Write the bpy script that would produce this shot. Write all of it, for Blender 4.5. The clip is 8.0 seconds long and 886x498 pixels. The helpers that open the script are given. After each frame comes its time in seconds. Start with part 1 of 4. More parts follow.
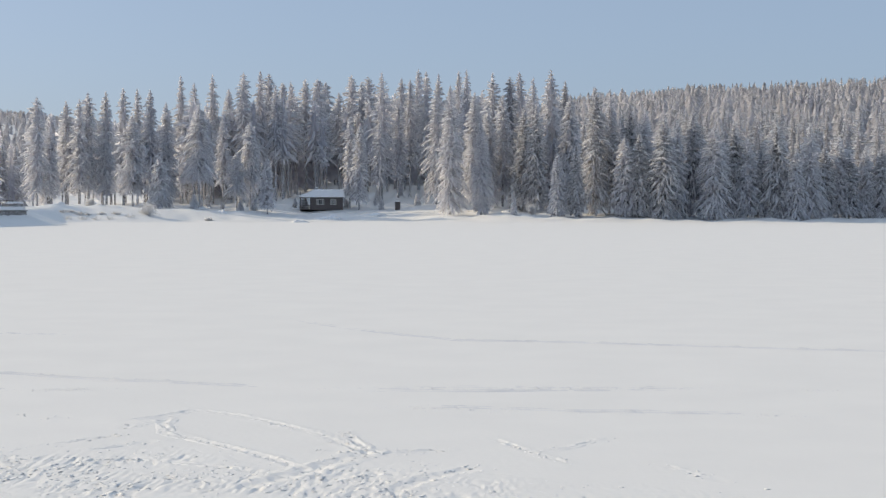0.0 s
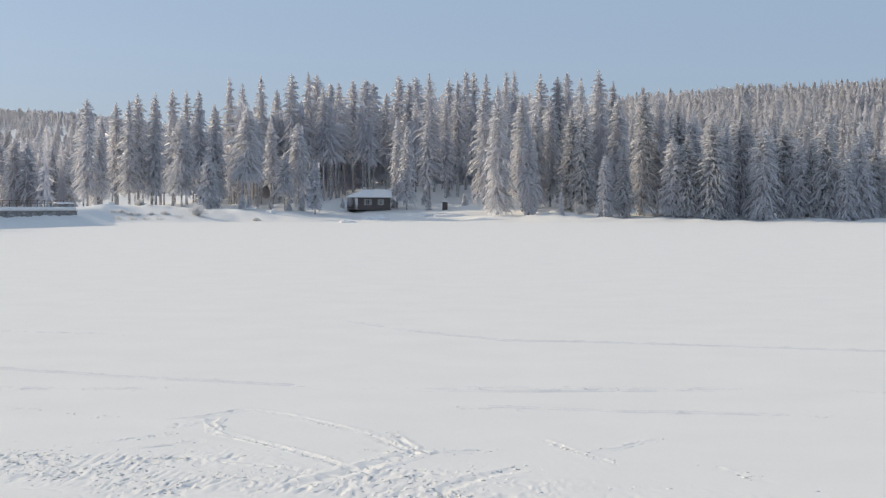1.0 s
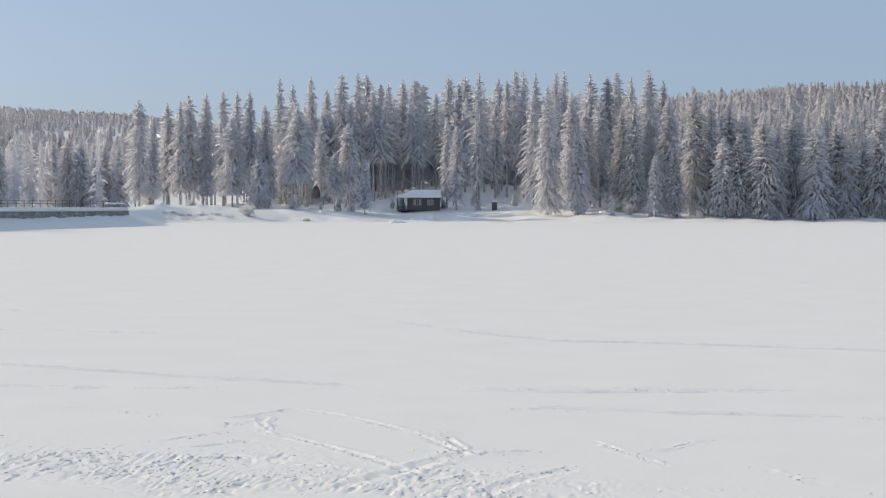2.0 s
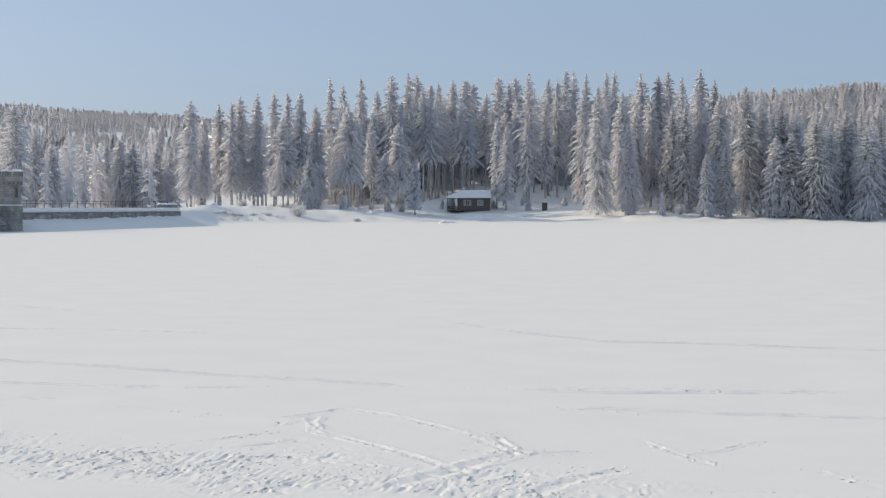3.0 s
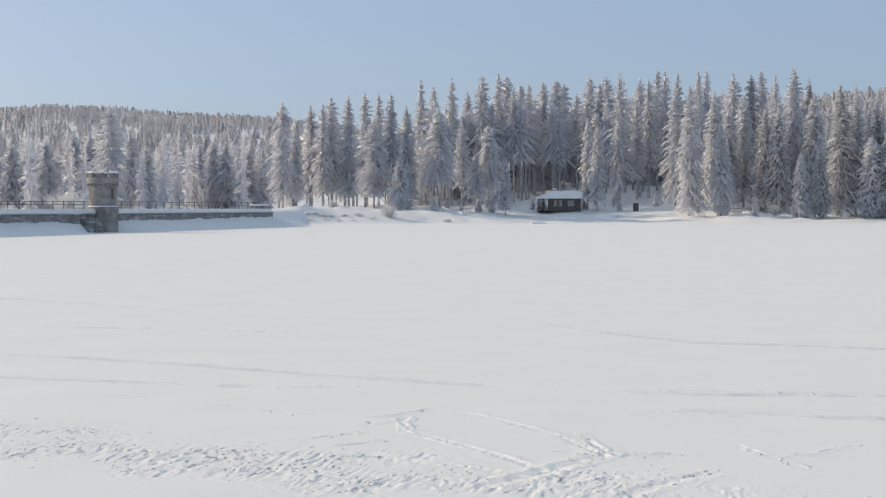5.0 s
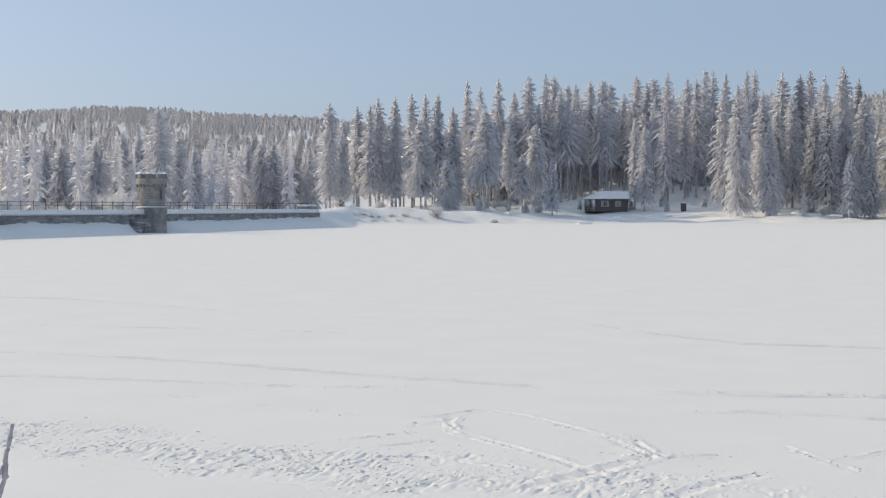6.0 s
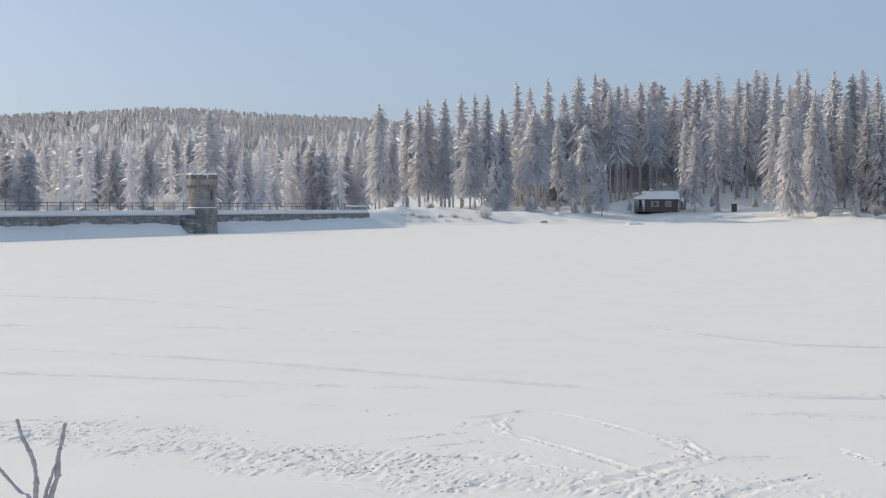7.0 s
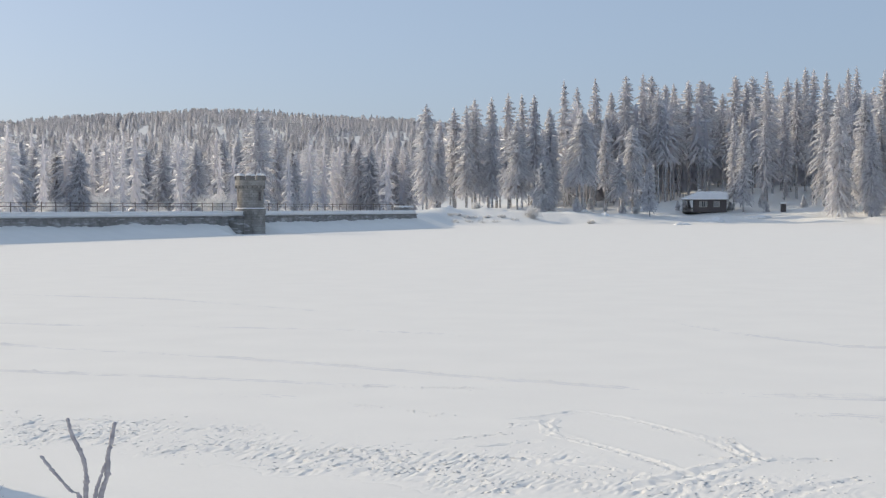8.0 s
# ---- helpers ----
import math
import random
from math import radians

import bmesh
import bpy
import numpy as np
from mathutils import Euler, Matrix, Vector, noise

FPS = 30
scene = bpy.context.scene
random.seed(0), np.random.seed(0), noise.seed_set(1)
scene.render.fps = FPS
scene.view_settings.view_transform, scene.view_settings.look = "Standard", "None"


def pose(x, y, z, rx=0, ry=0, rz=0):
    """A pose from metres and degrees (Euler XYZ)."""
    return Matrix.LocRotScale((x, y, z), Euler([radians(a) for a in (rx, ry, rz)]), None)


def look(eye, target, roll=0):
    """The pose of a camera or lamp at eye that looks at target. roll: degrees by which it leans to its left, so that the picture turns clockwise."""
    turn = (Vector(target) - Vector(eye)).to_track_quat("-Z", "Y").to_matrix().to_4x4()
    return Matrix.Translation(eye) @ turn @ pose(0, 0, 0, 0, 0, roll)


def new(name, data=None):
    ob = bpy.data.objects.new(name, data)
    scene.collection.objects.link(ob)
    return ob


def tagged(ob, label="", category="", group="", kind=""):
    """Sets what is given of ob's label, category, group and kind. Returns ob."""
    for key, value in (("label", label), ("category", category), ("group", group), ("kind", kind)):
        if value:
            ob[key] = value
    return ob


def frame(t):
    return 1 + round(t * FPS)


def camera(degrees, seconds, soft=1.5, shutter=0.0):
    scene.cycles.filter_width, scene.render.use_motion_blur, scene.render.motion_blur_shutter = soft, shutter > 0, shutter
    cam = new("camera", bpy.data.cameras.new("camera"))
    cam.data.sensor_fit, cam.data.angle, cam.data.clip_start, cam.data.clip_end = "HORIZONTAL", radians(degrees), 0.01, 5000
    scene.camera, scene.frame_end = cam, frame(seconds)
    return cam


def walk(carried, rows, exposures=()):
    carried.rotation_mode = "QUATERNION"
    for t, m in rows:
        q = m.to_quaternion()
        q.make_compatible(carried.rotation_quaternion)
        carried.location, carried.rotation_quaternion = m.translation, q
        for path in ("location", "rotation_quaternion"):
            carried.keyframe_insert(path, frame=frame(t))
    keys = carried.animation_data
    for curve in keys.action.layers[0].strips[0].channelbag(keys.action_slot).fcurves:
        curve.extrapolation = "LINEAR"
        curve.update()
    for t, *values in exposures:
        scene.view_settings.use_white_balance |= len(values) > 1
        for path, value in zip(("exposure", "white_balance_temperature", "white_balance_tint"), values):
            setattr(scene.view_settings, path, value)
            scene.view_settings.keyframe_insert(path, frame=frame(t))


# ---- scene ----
EYE = 3.2
cam = camera(32.12, 8.0, soft=1.25)
# seconds, yaw, pitch, roll of the tripod head
PAN = [
    (0.0, 0.000, -1.598, 0.119), (0.5, 0.806, -1.597, 0.110), (1.0, 1.763, -1.595, 0.099), (1.5, 2.673, -1.593, 0.087),
    (3.0, 5.468, -1.581, 0.047), (3.5, 6.335, -1.576, 0.031), (4.0, 7.225, -1.570, 0.015), (4.5, 8.011, -1.563, -0.002),
    (6.0, 10.569, -1.538, -0.058), (6.5, 11.448, -1.529, -0.079), (7.0, 12.402, -1.518, -0.100), (7.5, 13.265, -1.507, -0.123),
    (8.0, 14.158, -1.496, -0.146),
]
walk(cam, [(t, pose(0, 0, EYE, 90 + pitch, -roll, yaw)) for t, yaw, pitch, roll in PAN], exposures=[(0.0, 0.20)])

# ---- light: a low winter sun ahead on the left, in a clear pale sky ----
SUN_AZ, SUN_EL = -78.0, 23.5
world = bpy.data.worlds.new("winter_sky")
scene.world = world
world.use_nodes = True
wn = world.node_tree
sky = wn.nodes.new("ShaderNodeTexSky")
sky.sky_type, sky.sun_disc = "NISHITA", False
sky.sun_elevation, sky.sun_rotation = radians(SUN_EL), radians(SUN_AZ)
sky.altitude, sky.air_density, sky.dust_density, sky.ozone_density = 800, 0.65, 4.2, 2.4
wn.nodes["Background"].inputs["Strength"].default_value = 0.140
pale = wn.nodes.new("ShaderNodeHueSaturation")
pale.inputs["Saturation"].default_value = 1.0
wn.links.new(sky.outputs["Color"], pale.inputs["Color"])
# thin high haze evens the sky out
haze = wn.nodes.new("ShaderNodeMixRGB")
haze.inputs["Fac"].default_value = 0.6
haze.inputs["Color2"].default_value = (2.4, 3.0, 3.75, 1)
wn.links.new(pale.outputs["Color"], haze.inputs["Color1"])
wn.links.new(haze.outputs["Color"], wn.nodes["Background"].inputs["Color"])

sun_data = bpy.data.lights.new("sun", "SUN")
sun_data.energy, sun_data.angle, sun_data.color = 2.5, radians(0.6), (1.0, 0.82, 0.565)
sun = new("sun", sun_data)
toward = Vector((math.sin(radians(SUN_AZ)) * math.cos(radians(SUN_EL)), math.cos(radians(SUN_AZ)) * math.cos(radians(SUN_EL)), math.sin(radians(SUN_EL))))
sun.matrix_basis = look(toward * 100, (0, 0, 0))

# ---- materials ----
def material(name, rough=0.7, metal=0.0):
    m = bpy.data.materials.new(name)
    m.use_nodes = True
    b = m.node_tree.nodes["Principled BSDF"]
    b.inputs["Roughness"].default_value, b.inputs["Metallic"].default_value = rough, metal
    return m, m.node_tree, b


def noise_mix(tree, stops, scale, detail=4.0, coords="Object", distort=0.0):
    """A colour ramp over a noise of that scale, in metres of the object."""
    co = tree.nodes.new("ShaderNodeTexCoord")
    n = tree.nodes.new("ShaderNodeTexNoise")
    n.inputs["Scale"].default_value, n.inputs["Detail"].default_value, n.inputs["Distortion"].default_value = scale, detail, distort
    tree.links.new(co.outputs[coords], n.inputs["Vector"])
    r = tree.nodes.new("ShaderNodeValToRGB")
    while len(r.color_ramp.elements) < len(stops):
        r.color_ramp.elements.new(0.5)
    for e, (at, col) in zip(r.color_ramp.elements, stops):
        e.position, e.color = at, (*col, 1)
    tree.links.new(n.outputs["Fac"], r.inputs["Fac"])
    return r.outputs["Color"], n.outputs["Fac"], co.outputs[coords]


def mixed(tree, a, b, fac, how="MIX"):
    m = tree.nodes.new("ShaderNodeMix")
    m.data_type, m.blend_type = "RGBA", how
    for sock, val in ((m.inputs["Factor"], fac), (m.inputs["A"], a), (m.inputs["B"], b)):
        if hasattr(val, "is_linked"):
            tree.links.new(val, sock)
        else:
            sock.default_value = val
    return m.outputs["Result"]


def bumped(tree, bsdf, height, strength, distance):
    bp = tree.nodes.new("ShaderNodeBump")
    bp.inputs["Strength"].default_value, bp.inputs["Distance"].default_value = strength, distance
    tree.links.new(height, bp.inputs["Height"])
    tree.links.new(bp.outputs["Normal"], bsdf.inputs["Normal"])


def let_through(m, share, colour):
    """Thin snow, rime and needles let part of the sun through."""
    t = m.node_tree
    b, out = t.nodes["Principled BSDF"], t.nodes["Material Output"]
    tr, mx = t.nodes.new("ShaderNodeBsdfTranslucent"), t.nodes.new("ShaderNodeMixShader")
    tr.inputs["Color"].default_value, mx.inputs["Fac"].default_value = colour, share
    t.links.new(b.outputs["BSDF"], mx.inputs[1])
    t.links.new(tr.outputs["BSDF"], mx.inputs[2])
    t.links.new(mx.outputs["Shader"], out.inputs["Surface"])


def snow_material(name, lo, hi, scale, bump_scale, bump, distance):
    m, t, b = material(name, 0.75)
    c, f, co = noise_mix(t, [(0.3, lo), (0.7, hi)], scale, 5)
    t.links.new(c, b.inputs["Base Color"])
    n = t.nodes.new("ShaderNodeTexNoise")
    n.inputs["Scale"].default_value, n.inputs["Detail"].default_value = bump_scale, 6
    t.links.new(co, n.inputs["Vector"])
    bumped(t, b, n.outputs["Fac"], bump, distance)
    b.inputs["Specular IOR Level"].default_value = 0.25
    return m


SNOW = snow_material("field_snow", (0.875, 0.871, 0.845), (0.908, 0.903, 0.873), 0.5, 9.0, 0.10, 0.04)
# packed track snow, with the missing shade of its ruts darkened into the colour
RUT_SNOW = snow_material("packed_rut_shade_snow", (0.72, 0.73, 0.745), (0.85, 0.85, 0.84), 0.8, 14.0, 0.5, 0.04)
CLOD = snow_material("clod_snow", (0.78, 0.785, 0.79), (0.87, 0.87, 0.87), 3.0, 30.0, 0.3, 0.02)
CAP = snow_material("cap_snow", (0.86, 0.87, 0.88), (0.91, 0.915, 0.92), 1.2, 8.0, 0.4, 0.05)


def branch_snow_material(name, scale, white=(0.96, 0.965, 0.972), share=0.55, fleck=(0.22, 0.22, 0.225)):
    """Snow and rime on the boughs, with needles showing through in fine flecks."""
    m, t, b = material(name, 0.8)
    c, f, co = noise_mix(t, [(0.25, fleck), (0.32, (0.74, 0.745, 0.755)), (0.37, white)], scale, 4, distort=0.6)
    c2, _, _ = noise_mix(t, [(0.36, (0.52, 0.52, 0.54)), (0.47, (1.0, 1.0, 1.0))], 2.2 * scale, 2)
    t.links.new(mixed(t, c, c2, 1.0, "MULTIPLY"), b.inputs["Base Color"])
    bumped(t, b, f, 0.6, 0.15)
    b.inputs["Specular IOR Level"].default_value = 0.2
    let_through(m, share, (0.97, 0.97, 0.97, 1))
    return m


TREE_SNOW = branch_snow_material("branch_snow", 3.0)
# aerial haze put into the colour: pale flecks and strong translucence cut the contrast
HAZED_SNOW = branch_snow_material("haze_paled_branch_snow", 1.1, (0.94, 0.945, 0.955), 0.88, (0.6, 0.6, 0.61))


def needle_material(name="rimed_needles", shift=0.0, pale=(0.86, 0.86, 0.88), share=0.56):
    """Dark spruce needles, in part furred with rime."""
    m, t, b = material(name, 0.85)
    c, f, co = noise_mix(t, [(0.38 - shift, (0.07, 0.071, 0.072)), (0.49 - shift, (0.30, 0.30, 0.31)), (0.60 - shift, pale)], 3.4, 4, distort=0.5)
    c2, _, _ = noise_mix(t, [(0.35, (0.86, 0.84, 0.86)), (0.65, (1.0, 1.0, 1.0))], 0.25, 3)
    info = t.nodes.new("ShaderNodeObjectInfo")
    r = t.nodes.new("ShaderNodeValToRGB")
    r.color_ramp.elements[0].color, r.color_ramp.elements[1].color = (0.80, 0.82, 0.86, 1), (1.0, 0.99, 0.98, 1)
    t.links.new(info.outputs["Random"], r.inputs["Fac"])
    t.links.new(mixed(t, mixed(t, c, c2, 1.0, "MULTIPLY"), r.outputs["Color"], 1.0, "MULTIPLY"), b.inputs["Base Color"])
    b.inputs["Specular IOR Level"].default_value = 0.15
    let_through(m, share, (0.84, 0.84, 0.87, 1))
    return m


def bark_material():
    m, t, b = material("spruce_bark", 0.9)
    c, f, _ = noise_mix(t, [(0.34, (0.18, 0.16, 0.155)), (0.46, (0.36, 0.345, 0.345)), (0.58, (0.72, 0.72, 0.73))], 4.0, 6)
    t.links.new(c, b.inputs["Base Color"])
    bumped(t, b, f, 0.6, 0.05)
    return m


def rime_material():
    m, t, b = material("rimed_twigs", 0.8)
    c, f, _ = noise_mix(t, [(0.28, (0.72, 0.71, 0.71)), (0.40, (0.90, 0.90, 0.91)), (0.6, (0.95, 0.95, 0.96))], 6.0, 4)
    t.links.new(c, b.inputs["Base Color"])
    let_through(m, 0.62, (0.97, 0.97, 0.97, 1))
    bumped(t, b, f, 0.5, 0.02)
    return m


def stone_material(name, dark, light, w, h, snowy=0.0):
    m, t, b = material(name, 0.9)
    co = t.nodes.new("ShaderNodeTexCoord")
    br = t.nodes.new("ShaderNodeTexBrick")
    br.inputs["Scale"].default_value = 1.0
    br.inputs["Brick Width"].default_value, br.inputs["Row Height"].default_value = w, h
    br.inputs["Mortar Size"].default_value, br.inputs["Bias"].default_value = 0.02, -0.1
    br.inputs["Color1"].default_value, br.inputs["Color2"].default_value = (*dark, 1), (*light, 1)
    br.inputs["Mortar"].default_value = (0.24, 0.235, 0.225, 1)
    t.links.new(co.outputs["UV"], br.inputs["Vector"])
    c, f, _ = noise_mix(t, [(0.3, (0.56, 0.55, 0.54)), (0.7, (1.13, 1.12, 1.10))], 0.8, 6)
    out = mixed(t, br.outputs["Color"], c, 1.0, "MULTIPLY")
    # snow caught on the ledges between the courses
    c3, f3, co3 = noise_mix(t, [(0.56, (0, 0, 0)), (0.66, (1, 1, 1))], 1.3, 6)
    mp = t.nodes.new("ShaderNodeMapping")
    mp.inputs["Scale"].default_value = (0.35, 0.35, 2.2)
    t.links.new(co3, mp.inputs["Vector"])
    t.links.new(mp.outputs["Vector"], f3.node.inputs["Vector"])
    out = mixed(t, out, (0.72, 0.74, 0.77, 1), mixed(t, (0, 0, 0, 1), c3, snowy))
    t.links.new(out, b.inputs["Base Color"])
    bumped(t, b, f, 0.5, 0.06)
    return m


def wood_material(name, dark, light):
    m, t, b = material(name, 0.8)
    co = t.nodes.new("ShaderNodeTexCoord")
    mp = t.nodes.new("ShaderNodeMapping")
    mp.inputs["Scale"].default_value = (1.2, 1.2, 14.0)
    n = t.nodes.new("ShaderNodeTexNoise")
    n.inputs["Scale"].default_value, n.inputs["Detail"].default_value = 1.5, 5
    t.links.new(co.outputs["Object"], mp.inputs["Vector"])
    t.links.new(mp.outputs["Vector"], n.inputs["Vector"])
    r = t.nodes.new("ShaderNodeValToRGB")
    r.color_ramp.elements[0].position, r.color_ramp.elements[1].position = 0.3, 0.7
    r.color_ramp.elements[0].color, r.color_ramp.elements[1].color = (*dark, 1), (*light, 1)
    t.links.new(n.outputs["Fac"], r.inputs["Fac"])
    t.links.new(r.outputs["Color"], b.inputs["Base Color"])
    bumped(t, b, n.outputs["Fac"], 0.4, 0.02)
    return m


NEEDLES, BARK, RIME = needle_material(), bark_material(), rime_material()
HIGH_NEEDLES = needle_material("hoar_covered_needles", 0.10, share=0.64)
# hoar, paled further so that haze over the far trees sits in the colour
HAZED_NEEDLES = needle_material("hoar_and_haze_needles", 0.36, (0.90, 0.90, 0.92), 0.9)
DAM_STONE = stone_material("dam_masonry", (0.25, 0.248, 0.25), (0.36, 0.355, 0.355), 0.7, 0.28, 0.5)
TOWER_STONE = stone_material("tower_masonry", (0.31, 0.302, 0.29), (0.40, 0.388, 0.37), 0.55, 0.32, 0.08)
DARK_WOOD = wood_material("dark_stained_boards", (0.072, 0.062, 0.061), (0.15, 0.132, 0.13))
GREY_WOOD = wood_material("weathered_boards", (0.05, 0.045, 0.04), (0.13, 0.12, 0.11))
FRAME_PAINT = wood_material("pale_frame_paint", (0.45, 0.44, 0.42), (0.62, 0.61, 0.58))
RAIL_STEEL = wood_material("rusty_painted_steel", (0.09, 0.08, 0.078), (0.20, 0.17, 0.155))
GLASS, _, _b = material("window_glass", 0.08)
_b.inputs["Base Color"].default_value = (0.05, 0.055, 0.06, 1)
_b.inputs["Specular IOR Level"].default_value = 0.6
CURTAIN = wood_material("pale_curtain", (0.25, 0.25, 0.25), (0.38, 0.38, 0.38))
REED = wood_material("frosted_dry_reed", (0.66, 0.63, 0.60), (0.86, 0.845, 0.83))
TWIG = wood_material("frosted_bark", (0.29, 0.28, 0.31), (0.49, 0.48, 0.52))

# ---- mesh helpers ----
def quick_mesh(name, co, faces, mats, smooth=True, index=None):
    """A mesh from arrays: co (n, 3), faces (m, k) with one k."""
    me = bpy.data.meshes.new(name)
    co, faces = np.asarray(co, np.float32), np.asarray(faces, np.int32)
    me.vertices.add(len(co))
    me.vertices.foreach_set("co", co.ravel())
    me.loops.add(faces.size)
    me.loops.foreach_set("vertex_index", faces.ravel())
    me.polygons.add(len(faces))
    me.polygons.foreach_set("loop_start", np.arange(0, faces.size, faces.shape[1], dtype=np.int32))
    me.polygons.foreach_set("use_smooth", np.full(len(faces), smooth))
    for m in (mats if isinstance(mats, (list, tuple)) else [mats]):
        me.materials.append(m)
    if index is not None:
        me.polygons.foreach_set("material_index", np.asarray(index, np.int32))
    me.update(calc_edges=True)
    return me


def part(name, data, parent=None, label="", at=None):
    """One mesh object, from a mesh or a bmesh with its material, under a thing or a part."""
    ob = new(name, data)
    ob.parent = parent
    if at is not None:
        ob.matrix_basis = at
    return tagged(ob, label)


def bm_mesh(name, bm, mat, smooth=False, bevel=0.0):
    if bevel:
        bmesh.ops.bevel(bm, geom=list(bm.edges), offset=bevel, segments=2, affect="EDGES", profile=0.6)
    me = bpy.data.meshes.new(name)
    bm.to_mesh(me)
    bm.free()
    me.materials.append(mat)
    me.polygons.foreach_set("use_smooth", np.full(len(me.polygons), smooth))
    return me


def box_mesh(name, size, centre, mat, bevel=0.02):
    bm = bmesh.new()
    bmesh.ops.create_cube(bm, size=1.0, matrix=Matrix.Translation(centre) @ Matrix.Diagonal((*size, 1)))
    return bm_mesh(name, bm, mat, bevel=bevel)


def polar(az, r, z=0.0):
    return Vector((r * math.sin(radians(az)), r * math.cos(radians(az)), z))


def lattice(x, y, seed=0):
    """Smooth value noise in 0..1 on arrays."""
    xi, yi = np.floor(x).astype(np.int64), np.floor(y).astype(np.int64)
    fx, fy = x - xi, y - yi
    fx, fy = fx * fx * (3 - 2 * fx), fy * fy * (3 - 2 * fy)

    def h(a, b):
        n = (a * 374761393 + b * 668265263 + seed * 144665) & 0x7FFFFFFF
        n = ((n ^ (n >> 13)) * 1274126177) & 0x7FFFFFFF
        return ((n ^ (n >> 16)) & 0xFFFF) / 65535.0

    return (h(xi, yi) * (1 - fx) + h(xi + 1, yi) * fx) * (1 - fy) + (h(xi, yi + 1) * (1 - fx) + h(xi + 1, yi + 1) * fx) * fy


# ---- ground: frozen lake, shore, forest slopes, one sheet to the horizon ----
SHORE_AZ = [-180, -60, -33, -23, -15.5, -14, -11, -8, -5, -1.7, 2.4, 4.5, 8.7, 12.7, 16, 60, 180]
SHORE_R = [60, 80, 200, 238, 268, 283, 284, 292, 306, 308, 300, 298, 301, 306, 312, 200, 60]
RISE = [1, 1, 1.5, 2.0, 2.6, 3.3, 2.9, 2.3, 1.8, 1.7, 1.2, 1.0, 0.75, 0.65, 0.6, 1.0, 1]
RUN = [10, 10, 18, 18, 14, 16, 26, 36, 34, 26, 14, 18, 20, 20, 20, 14, 10]
# heights behind the bank: at 55 m, 110 m, 350 m, 800 m and 1500 m past the shore
HILL_55 = [1, 1, 1.0, 1.5, 3.2, 3.7, 3.4, 3.0, 5.0, 6.0, 4.5, 3.5, 3.0, 3.0, 3.0, 3, 1]
HILL_110 = [1, 1, 1.5, 2.2, 3.0, 4.0, 5.5, 7.5, 10, 11, 11, 10, 10, 10, 10, 8, 1]
HILL_350 = [3, 3, 9, 9, 9, 10, 12, 18, 22, 24, 27, 30, 32, 32, 33, 20, 3]
HILL_800 = [6, 6, 34, 42, 38, 38, 36, 36, 40, 42, 50, 62, 70, 72, 73, 30, 6]
HILL_1500 = [6, 6, 79.5, 101, 91, 86.5, 76.5, 63, 53, 52, 58, 66, 74, 77, 78, 40, 6]


def ground_z(x, y):
    """Height of the land without tracks; arrays or numbers."""
    x, y = np.asarray(x, float), np.asarray(y, float)
    r, az = np.hypot(x, y), np.degrees(np.arctan2(x, y))
    wob = (lattice(az * 0.9 + 50, az * 0 + 3.3, 5) - 0.5) * 3
    shore = np.interp(az, SHORE_AZ, SHORE_R) + wob
    d = r - shore
    rise, run = np.interp(az, SHORE_AZ, RISE), np.interp(az, SHORE_AZ, RUN)
    s = np.clip(d / run, 0, 1)
    z = rise * s * s * (3 - 2 * s)
    h55, h110 = np.interp(az, SHORE_AZ, HILL_55), np.interp(az, SHORE_AZ, HILL_110)
    h350, h800, h1500 = (np.interp(az, SHORE_AZ, h) for h in (HILL_350, HILL_800, HILL_1500))
    up = np.where(d < 55, rise + (h55 - rise) * (d - run) / (55 - run),
                  np.where(d < 110, h55 + (h110 - h55) * (d - 55) / 55,
                           np.where(d < 350, h110 + (h350 - h110) * (d - 110) / 240, np.where(d < 800, h350 + (h800 - h350) * (d - 350) / 450, h800 + (h1500 - h800) * np.sin(np.clip((d - 800) / 700, 0, 1) * 1.571)))))
    z = np.where(d > run, up, z)
    z = z + np.clip(d / 12, 0, 1) * ((lattice(x / 6, y / 6, 1) - 0.5) * 0.7 + (lattice(x / 1.9, y / 2.4, 6) - 0.5) * 0.4) + np.clip(d / 200, 0, 1) * (lattice(x / 90, y / 90, 2) - 0.5) * 7
    # the bank on which the camera stands
    near = np.clip((15.5 - r) / 13.5, 0, 1)
    z = z + 1.55 * near * near * (3 - 2 * near)
    return z

# shore trees by groves: bearing, distance, height, where the crown begins, crown radius
GROVES = {}
GROVES["shore_west"] = [
    (-14.77, 330, 22.6, 0.03, 2.7), (-14.3, 333, 16.8, 0.05, 2.1), (-13.74, 343, 23.1, 0.12, 2.2), (-13.27, 337, 23.1, 0.05, 2.4),
    (-12.97, 340, 24.6, 0.08, 2.4), (-12.33, 341, 25.1, 0.06, 2.2), (-11.72, 355, 26.7, 0.15, 2.4), (-11.4, 330, 19.4, 0.1, 2.9),
    (-11.22, 357, 26.4, 0.2, 2.2), (-10.75, 355, 26.1, 0.2, 2.5), (-10.19, 334, 22.5, 0.06, 2.3), (-10.42, 326, 10.8, 0.02, 2.0),
    (-9.66, 363, 30.0, 0.2, 2.7), (-9.17, 370, 28.6, 0.25, 2.4), (-9.0, 329, 21.9, 0.22, 3.2), (-8.51, 365, 30.5, 0.25, 2.7),
    (-8.14, 341, 20.4, 0.2, 2.2), (-7.91, 375, 27.0, 0.35, 2.4), (-7.13, 334, 19.2, 0.2, 2.5), (-7.63, 331, 12.5, 0.2, 1.9),
]
GROVES["shore_west_more"] = [
    (-6.51, 326, 11.7, 0.12, 1.7),
]
